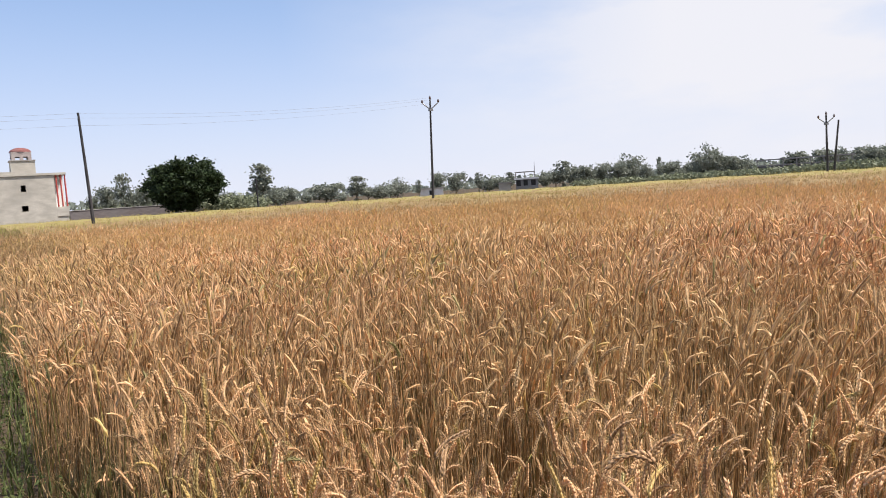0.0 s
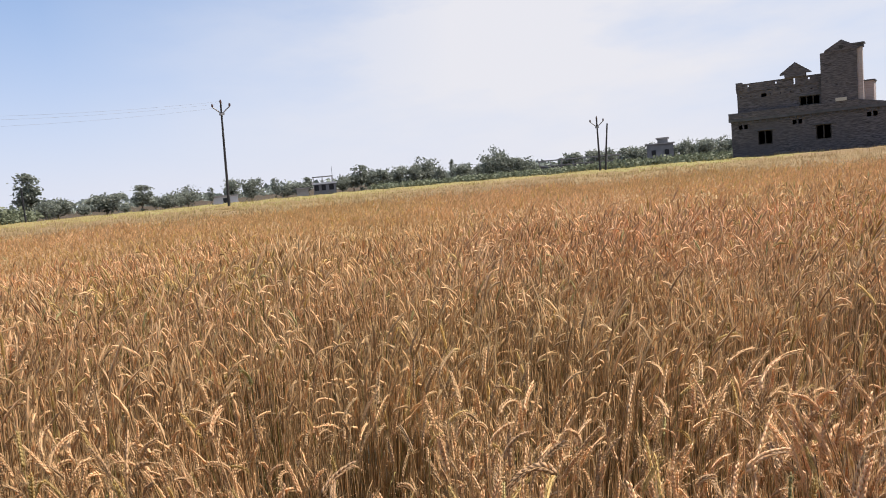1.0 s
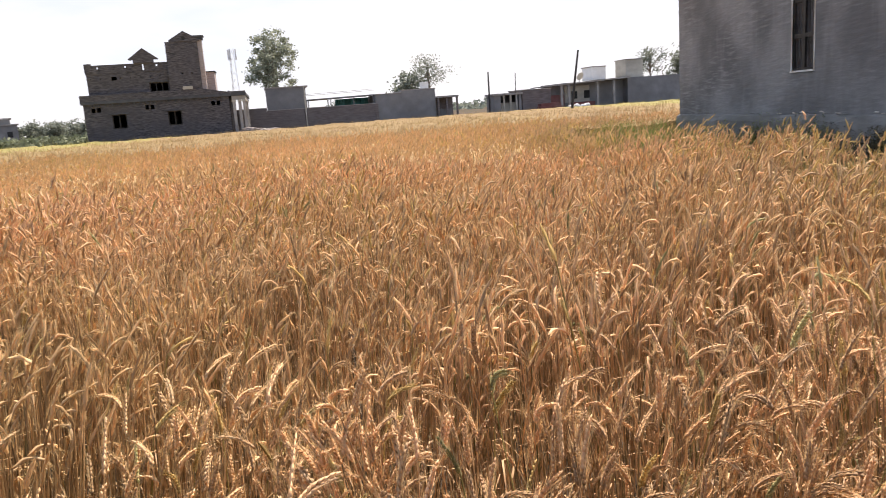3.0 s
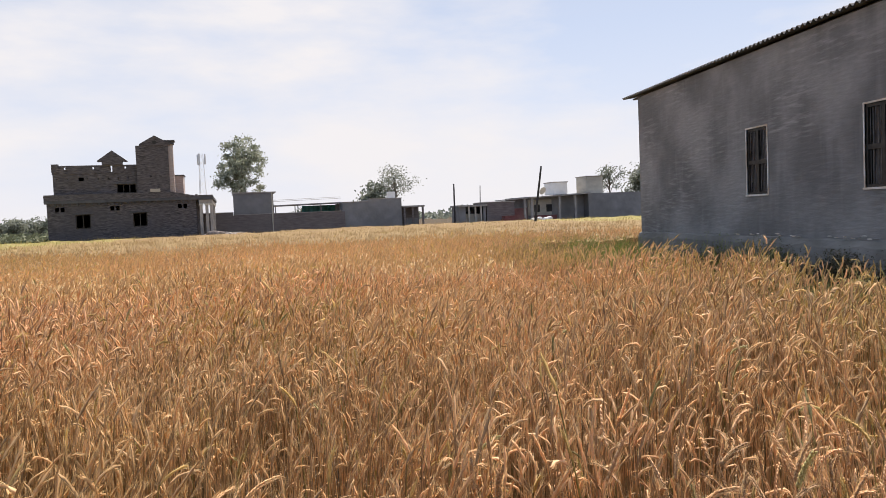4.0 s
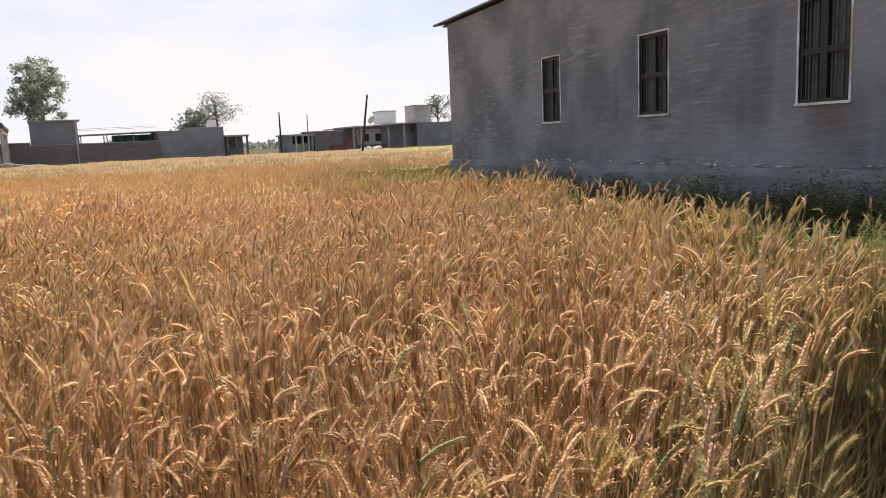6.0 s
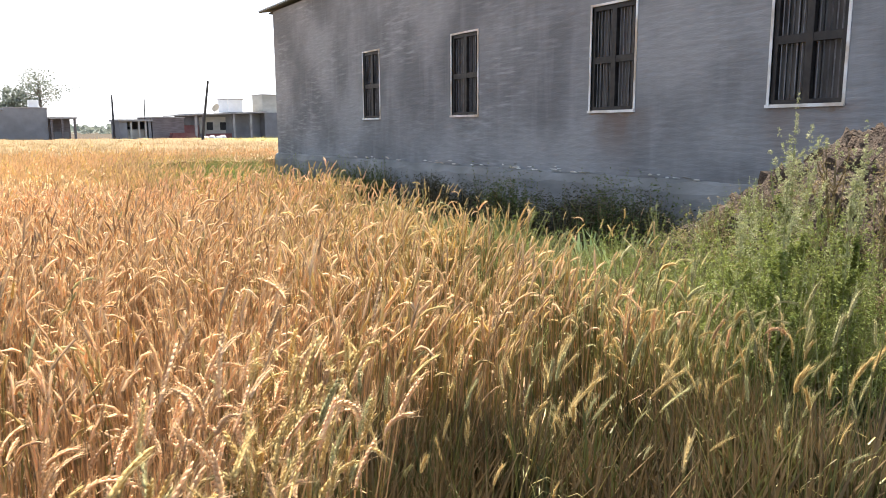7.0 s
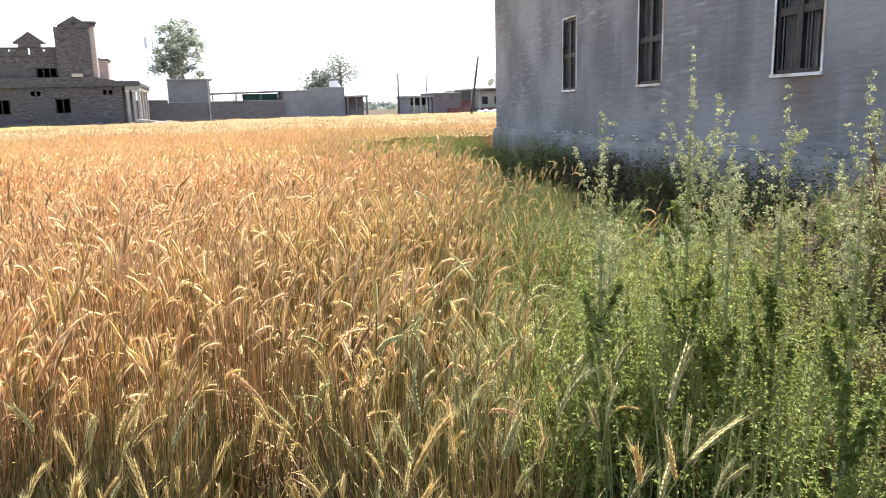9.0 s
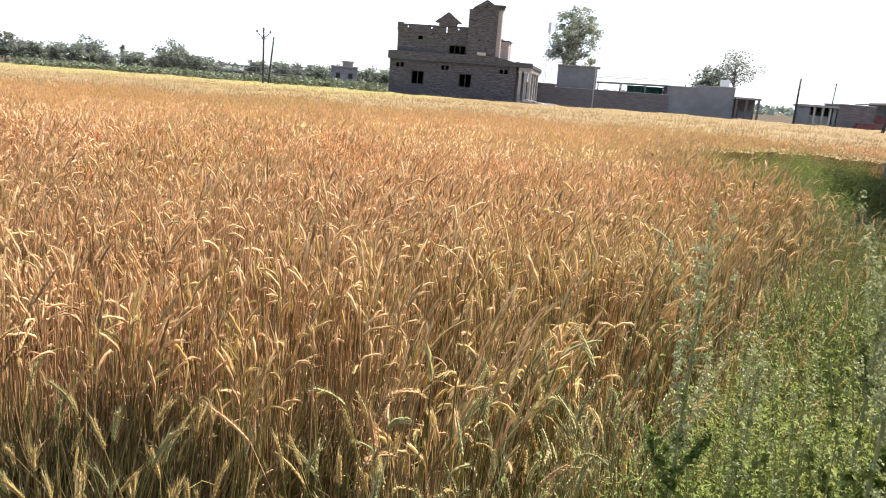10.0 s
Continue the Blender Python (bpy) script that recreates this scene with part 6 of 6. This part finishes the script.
def weed_plant(m, height, width, seed, label, spikes=3, leafy=420, dry=False, upright=False):
    """A branching weed: stem with side shoots, small leaves, and pale seed spikes on top."""
    r = np.random.default_rng(seed)
    ob = thing("weed", m, label, "weed", "weeds by the shed")
    bm = bmesh.new()
    twigs = bmesh.new()
    tips, spine = [], []
    sway = r.normal(0, 0.004 if upright else 0.05, 2)
    main = [np.array((sway[0] * q * q * height, sway[1] * q * q * height, height * q)) for q in (0, 0.3, 0.6, 0.86)]
    tube(bm, main, (0.008, 0.007, 0.005, 0.003), 5)
    spine += [main[1] * (1 - f) + main[2] * f for f in np.linspace(0, 1, 6)] + [main[2] * (1 - f) + main[3] * f for f in np.linspace(0, 1, 5)]
    tips.append((main[3], height * 0.16))
    for k in range(13):
        z = height * r.uniform(0.04, 0.66)
        q, ll = r.uniform(0, 6.28), width * (0.3 if upright else 0.42) * r.uniform(0.5, 1.15) * (1.25 - z / height)
        s = np.array((sway[0] * (z / height) ** 2 * height, sway[1] * (z / height) ** 2 * height, z))
        e = s + np.array((math.cos(q) * ll, math.sin(q) * ll, ll * r.uniform(1.6, 3.4)))
        e[2] = min(e[2], height * (0.72 if upright else 0.95))
        mid = (s + e) / 2 + np.array((math.cos(q), math.sin(q), -0.3)) * ll * 0.12
        tube(twigs, (s, mid, e), (0.005, 0.004, 0.002), 4)
        spine += [s * (1 - f) + mid * f for f in np.linspace(0.2, 1, 3)] + [mid * (1 - f) + e * f for f in np.linspace(0, 1, 5)]
        tips.append((e, height * 0.09))
    part("stem", bm, M["dry"] if dry else M["weed_stem"], ob)
    tagged(part("twig", twigs, M["dry"] if dry else M["weed_stem"], ob), kind="stuff")
    spine = np.array(spine)
    # leaves stand out from the shoots, large below and small towards the tips
    root = spine[r.integers(0, len(spine), leafy)] + r.normal(0, 0.006, (leafy, 3))
    root = root[root[:, 2] < height * (0.74 if upright else 2)]
    f = np.clip(root[:, 2] / height, 0, 1)
    root[:, 2] = np.clip(root[:, 2], 0.02, None)
    v, t = shoot_leaves(r, root, (0.021 if upright else 0.026) * (1.2 - 0.7 * f))
    foliage = new("foliage", mesh_of("foliage", v, t, [M["dry"] if dry else M["weed_leaf"]]))
    foliage.parent = ob
    tagged(foliage, kind="stuff")
    if upright:
        # a plume of seed clusters: the leader and steep side spikes below it
        axes = [(main[3] * 0.75, main[3] + np.array((0, 0, height * 0.14)))]
        for k in range(12):
            z = height * r.uniform(0.62, 0.9)
            q, ll = r.uniform(0, 6.28), (1.05 - z / height) * height * r.uniform(0.08, 0.2)
            s = np.array((sway[0] * z * z / height, sway[1] * z * z / height, z))
            axes.append((s, s + np.array((math.cos(q) * ll, math.sin(q) * ll, ll * r.uniform(1.8, 3.2)))))
        chunks = []
        for a, b in axes:
            knots = max(5, int(np.linalg.norm(b - a) / 0.011))
            f = np.sort(r.random(knots))[:, None]
            knot = a * (1 - f) + b * f + r.normal(0, 0.006, (knots, 3)) * (1.3 - f)
            chunks.append((knot[:, None] + r.normal(0, 0.004, (knots, 9, 3))).reshape(-1, 3))
        v, t = leaves(r, np.concatenate(chunks), 0.005, long=1.4, fold=0.4)
        head = new("seed_head", mesh_of("seed_head", v, t, [M["seed"]]))
        head.parent = ob
        tagged(head, "pale seed spikes", kind="stuff")
    elif spikes:
        chunks = []
        for p, ll in tips[:spikes]:
            n = 80
            f = r.random(n)
            chunks.append(p + np.stack([r.normal(0, 0.009, n) * (1.4 - f), r.normal(0, 0.009, n) * (1.4 - f), f * ll], axis=1))
        v, t = leaves(r, np.concatenate(chunks), 0.008, long=1.4, fold=0.4)
        head = new("seed_head", mesh_of("seed_head", v, t, [M["seed"]]))
        head.parent = ob
        tagged(head, "pale seed spikes", kind="stuff")
    return ob


TALL = "tall green weed with pale seed spikes by the shed"
BUSHY = "bushy green weed at the edge of the wheat"
for i, (x, y, h, w, s) in enumerate(((2.34, 1.89, 1.73, 0.36, 8), (2.5, 1.66, 1.6, 0.32, 6), (1.95, 1.66, 1.56, 0.28, 4), (2.4, 1.86, 1.58, 0.3, 3),
                                     (2.29, 1.58, 1.48, 0.28, 4), (2.45, 1.28, 1.62, 0.34, 3), (2.12, 2.0, 1.25, 0.3, 3))):
    weed_plant(Matrix.Translation((x, y, 0)), h, w, 100 + i, TALL, s, 4200, upright=True)
bushes = [weed_plant(Matrix.Translation((2.1 + 0.16 * k, 1.85 + 0.14 * k, 0)), 0.98 + 0.07 * k, 0.6, 130 + k, BUSHY, 1 + k % 3, 1500) for k in range(5)]
dry_ones = [weed_plant(Matrix.Translation((3.2 + 0.2 * k, 1.6 + 0.4 * k, float(heap_height(3.2 + 0.2 * k, 1.6 + 0.4 * k)) * 0.9)), 0.6 + 0.08 * k, 0.6, 150 + k,
                       "dry brown weed on the earth heap", 3, 600, dry=True) for k in range(3)]
low_ones = [weed_plant(Matrix.Translation((2.6 + 0.3 * k, 4.4 + 0.3 * k, 0)), 0.5 + 0.05 * k, 0.55, 160 + k, "low leafy green weed in front of the shed", 0, 480) for k in range(3)]
r_w = random.Random(17)
spots = []
for k in range(64):
    y = r_w.uniform(1.3, 2.6) if k % 4 else r_w.uniform(2.2, 3.4)
    lo = float(np.interp(y, (1.1, 1.5, 2.4, 3.8), (2.35, 1.98, 2.0, 2.4)))
    spots.append((r_w.uniform(lo, 3.1), y))
for i, (x, y) in enumerate(spots):
    s = r_w.uniform(0.65, 1.1) * (0.5 if y > 2.5 else 0.8 if x > 2.8 else 0.6 if x < 2.15 or y < 1.5 else 0.92)
    copy_thing(dry_ones[i % 3] if x > 2.6 and i % 4 else bushes[i % 5], Matrix.Identity(4)).matrix_basis = \
        Matrix.Translation((x, y, float(heap_height(x, y)) * 0.85)) @ pose(0, 0, 0, 0, 0, r_w.uniform(0, 360)) @ Matrix.Scale(s, 4)
for i in range(44):
    # weeds over the near slope of the heap
    x, y = r_w.uniform(2.7, 3.8), r_w.uniform(1.9, 4.0)
    t = copy_thing((bushes[:3] + dry_ones)[i % 6], Matrix.Identity(4))
    t.matrix_basis = Matrix.Translation((x, y, float(heap_height(x, y)) * 0.9)) @ pose(0, 0, 0, 0, 0, r_w.uniform(0, 360)) @ Matrix.Scale(r_w.uniform(0.3, 0.58), 4)
for i in range(18):
    x, y = r_w.uniform(3.0, 4.6), r_w.uniform(0.2, 3.3)
    t = copy_thing((dry_ones + bushes[:2])[i % 5], Matrix.Identity(4))
    t.matrix_basis = Matrix.Translation((x, y, float(heap_height(x, y)) * 0.9)) @ pose(0, 0, 0, 0, 0, r_w.uniform(0, 360)) @ Matrix.Scale(r_w.uniform(0.25, 0.5), 4)
# low weeds: a sunlit clump by the bare soil, others along the crop
for i in range(92):
    if i % 2:
        x, y, s = r_w.uniform(2.7, 3.9), r_w.uniform(3.9, 6.0), r_w.uniform(0.8, 1.3)
    else:
        y = r_w.uniform(5.0, 15.0)
        x, s = float(np.interp(y, EAST_Y, EAST_X)) + r_w.uniform(0.0, 1.4), r_w.uniform(0.6, 1.1)
    t = copy_thing(low_ones[i % 3], Matrix.Identity(4))
    t.matrix_basis = Matrix.Translation((x, y, 0)) @ pose(0, 0, 0, 0, 0, r_w.uniform(0, 360)) @ Matrix.Diagonal((s * 1.25, s * 1.25, s, 1))


def scrub(name, label, places, tall, shoots, keys, seed, leaf=0.045, leafy=14, ground=None):
    """Low scrub past counting: upright shoots with leaves, round many roots."""
    r = np.random.default_rng(seed)
    roots = np.repeat(np.asarray(places), shoots, axis=0)
    n = len(roots)
    base = np.concatenate([roots + r.normal(0, 0.12, (n, 2)), np.zeros((n, 1))], axis=1)
    if ground:
        base[:, 2] = [ground(px, py) for px, py in base[:, :2]]
    rise = tall * np.repeat(r.uniform(0.5, 1.1, len(places)), shoots) * r.uniform(0.6, 1.12, n)
    top = base + np.stack([r.normal(0, 0.1, n), r.normal(0, 0.1, n), rise], axis=1)
    f = r.random((n, leafy, 1)) ** 0.7
    v, t = shoot_leaves(r, (base[:, None] * (1 - f) + top[:, None] * f).reshape(-1, 3), leaf * (1.2 - 0.6 * f.reshape(-1)))
    # a thin stalk for each shoot
    w = r.normal(0, 0.003, (n, 3)) * (1, 1, 0)
    k = len(v) + np.arange(n)[:, None] * 3
    v2, t2 = np.stack([base - w, base + w, top], axis=1).reshape(-1, 3), k + np.array([0, 1, 2])
    slots = np.concatenate([np.zeros(len(t), int), np.ones(len(t2), int)])
    tagged(new(name, mesh_of(name, np.concatenate([v, v2]), np.concatenate([t, t2]), [M[q] for q in keys], slots)), label, "weeds", kind="stuff")


wx, wyy = rng.uniform(1.95, 3.5, 170), rng.uniform(1.5, 3.3, 170)
keep_w = wx > np.interp(wyy, (1.1, 1.5, 2.4, 3.4), (2.3, 1.9, 1.95, 2.2))
weed_at = np.stack([wx, wyy], axis=1)[keep_w]
scrub("weed_thicket", "dense yellow-green leafy weeds by the earth heap", weed_at, 0.9, 13, ("weed_leaf", "weed_stem"), 34, 0.025, 44)
core = np.stack([rng.normal(2.32, 0.16, 60), rng.normal(1.75, 0.2, 60)], axis=1)
scrub("weed_thicket", "taller green shoots in the midst of the weeds", core, 1.22, 9, ("weed_leaf", "weed_stem"), 39, 0.022, 52)
fx, fy = rng.uniform(1.7, 3.4, 90), rng.uniform(0.75, 1.6, 90)
# the shade on the thicket's near side, painted with dark-leaved weeds
scrub("shaded_weeds", "weeds at the foot of the thicket, coloured dark for its shade", np.stack([fx, fy], axis=1), 0.42, 14, ("wilted_shaded", "weed_stem"), 36, 0.035, 22)
hx, hy = rng.uniform(3.0, 4.15, 190), rng.uniform(-0.3, 3.9, 190)
scrub("heap_weeds", "dry straw-coloured weeds over the earth heap", np.stack([hx, hy], axis=1)[:110], 0.26, 10, ("straw_leaf", "dry"), 37, 0.03, 12, heap_height)
scrub("heap_weeds", "olive weeds creeping up the earth heap", np.stack([hx * 0.8 + 0.62, hy], axis=1)[110:190], 0.32, 10, ("weed_leaf", "weed_stem"), 38, 0.026, 16, heap_height)
vy = rng.uniform(3.2, 13.0, 110)
vx = np.interp(vy, EAST_Y, EAST_X) + 0.15 + rng.random(110) * 1.5
scrub("verge_weeds", "dry straw-coloured weeds in the grass verge", np.stack([vx, vy], axis=1)[:60], 0.5, 12, ("straw_leaf", "dry"), 40, 0.04, 14)
scrub("verge_weeds", "dark green leafy weeds in the grass verge", np.stack([vx, vy], axis=1)[60:], 0.46, 13, ("verge_leaf", "weed_stem"), 41, 0.05, 16)
gx, gy = rng.uniform(1.9, 3.3, 120), rng.uniform(3.0, 6.0, 120)
scrub("grassy_weeds", "low sunlit weeds between the wheat and the shed", np.stack([gx + 0.25 * (gy - 3), gy], axis=1), 0.5, 14, ("young", "weed_stem"), 35, 0.035, 20)
n_c = 230
cy = rng.uniform(13.2, 21.2, n_c)
cx = np.interp(cy, EAST_Y, EAST_X) - 0.7 + rng.random(n_c) * (7.0 - np.interp(cy, EAST_Y, EAST_X))
scrub("corner_scrub", "knee-high green scrub round the shed's far corner", np.stack([cx, cy], axis=1)[cx < 6.4], 0.9, 18, ("weed_leaf", "weed_stem"), 31, 0.05)
wy = rng.uniform(5.0, 16.0, 75)
fy2 = np.concatenate([rng.normal(c, 0.35, 16) for c in (6.3, 8.6, 13.2)])
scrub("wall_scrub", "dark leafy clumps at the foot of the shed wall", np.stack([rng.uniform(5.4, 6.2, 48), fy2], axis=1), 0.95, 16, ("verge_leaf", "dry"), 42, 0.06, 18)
scrub("wall_scrub", "withered dark scrub at the foot of the shed wall", np.stack([rng.uniform(5.5, 6.4, 75), wy], axis=1), 0.72, 34, ("wilted_shaded", "dry"), 32, 0.06)
scrub("bund_scrub", "grey-green scrub on the field bund", np.stack([rng.uniform(-15, -4.5, 70), rng.uniform(-1.3, -0.05, 70)], axis=1), 0.55, 14, ("verge_leaf", "weed_stem"), 33)


def broad_leaf(m, seed):
    """A clump of broad sword-shaped leaves."""
    r = random.Random(seed)
    ob = thing("sword_leaf_plant", m, "pale sword-leaved plant among low weeds", "plant", "sword-leaved plants")
    for k in range(6):
        q, ll, w, lean = r.uniform(0, 6.28), r.uniform(0.4, 0.7), r.uniform(0.02, 0.032), r.uniform(0.1, 0.45)
        bm = bmesh.new()
        rows = []
        for i in range(7):
            f = i / 6
            out, z = lean * ll * f * f, ll * f * (1 - 0.18 * lean * f)
            ww = w * (0.5 + 1.4 * f - 1.85 * f * f)
            c = Vector((math.cos(q) * out, math.sin(q) * out, z))
            a = Vector((-math.sin(q), math.cos(q), 0))
            rows.append([bm.verts.new(c - a * ww), bm.verts.new(c + Vector((math.cos(q), math.sin(q), 0)) * 0.004), bm.verts.new(c + a * ww)])
        for a, b in zip(rows, rows[1:]):
            bm.faces.new((a[0], a[1], b[1], b[0]))
            bm.faces.new((a[1], a[2], b[2], b[1]))
        part("leaf", bm, M["blade"], ob)


for k, (x, y) in enumerate(((3.9, 4.95), (4.0, 4.7), (3.75, 4.85), (4.1, 5.1), (4.05, 4.45), (3.5, 4.1))):
    broad_leaf(Matrix.Translation((x, y, 0)), 60 + k)


def grass_patch(label, spots, tall, key, width=0.006):
    """Loose grass blades, three triangles each."""
    r = np.random.default_rng(len(spots))
    n = len(spots)
    q = r.uniform(0, 6.283, n)
    h = tall * r.uniform(0.45, 1.2, n)
    out = np.stack([np.cos(q), np.sin(q)], axis=1)
    lean = (h * r.uniform(0.1, 0.7, n))[:, None]
    acr = np.stack([-np.sin(q), np.cos(q)], axis=1) * width * r.uniform(0.6, 1.4, n)[:, None]
    v = np.zeros((n, 5, 3))
    v[:, 0, :2], v[:, 1, :2] = spots - acr, spots + acr
    v[:, 2, :2], v[:, 3, :2] = spots - acr * 0.7 + out * lean * 0.35, spots + acr * 0.7 + out * lean * 0.35
    v[:, 4, :2] = spots + out * lean
    v[:, 2, 2] = v[:, 3, 2] = h * 0.6
    v[:, 4, 2] = h
    b = (np.arange(n) * 5)[:, None]
    t = np.concatenate([b + np.array(k) for k in ((0, 1, 3), (0, 3, 2), (2, 3, 4))])
    tagged(new("weed_grass", mesh_of("weed_grass", v.reshape(-1, 3), t, [M[key]])), label, "grass", kind="stuff")


def strip(n, y0, y1, pad0, x1):
    y = rng.uniform(y0, y1, n)
    lo = np.interp(y, EAST_Y, EAST_X) + pad0
    return np.stack([lo + (x1 - lo) * rng.random(n), y], axis=1)


grass_patch("rough green grass between wheat and shed", np.concatenate([strip(4200, 2.6, 12.0, 0.1, 5.6), strip(4200, 12.0, 21.0, -0.5, 6.45)]), 0.22, "grass")
grass_patch("bright young grass in the sun before the shed", np.stack([rng.uniform(2.7, 4.0, 2200), rng.uniform(3.8, 6.6, 2200)], axis=1), 0.38, "young", 0.007)
# dark blades here paint the shadowed ground below the weeds
grass_patch("low olive grass under the weeds, darkened for their shade", strip(5000, 1.0, 3.2, -0.1, 3.6), 0.4, "dull_blade")
fx = rng.uniform(-4.6, 2.2, 2600)
grass_patch("thin dry grass at the foot of the wheat", np.stack([fx, np.interp(fx, SOUTH_X, SOUTH_Y) - rng.uniform(-0.1, 0.75, 2600)], axis=1), 0.24, "grass", 0.004)
sx = rng.uniform(-26, -3.9, 5000)
grass_patch("green weedy grass on the field bund", np.stack([sx, rng.uniform(-1.9, 0.1, 5000)], axis=1), 0.5, "verge_leaf", 0.005)
n_t = 1300
tx = rng.uniform(1.7, 3.1, n_t)
grass_patch("tall thin green grass among the weeds", np.stack([tx, 1.75 + rng.random(n_t) * np.interp(tx, (1.7, 2.4, 3.1), (0.4, 1.7, 1.4))], axis=1), 0.6, "young", 0.004)
ey = rng.uniform(2.0, 9.0, 3000)
ex = np.interp(ey, EAST_Y, EAST_X) + 0.1 + rng.random(3000) ** 1.4 * 1.1
grass_patch("yellow-green grass beside the edge of the wheat", np.stack([ex, ey], axis=1)[::2], 0.32, "young", 0.005)
dy = rng.uniform(2.2, 9.0, 1500)
dx = np.interp(dy, EAST_Y, EAST_X) + rng.random(1500) * 1.4
grass_patch("dry straw-coloured grass beside the wheat", np.stack([dx, dy], axis=1), 0.34, "dry", 0.004)
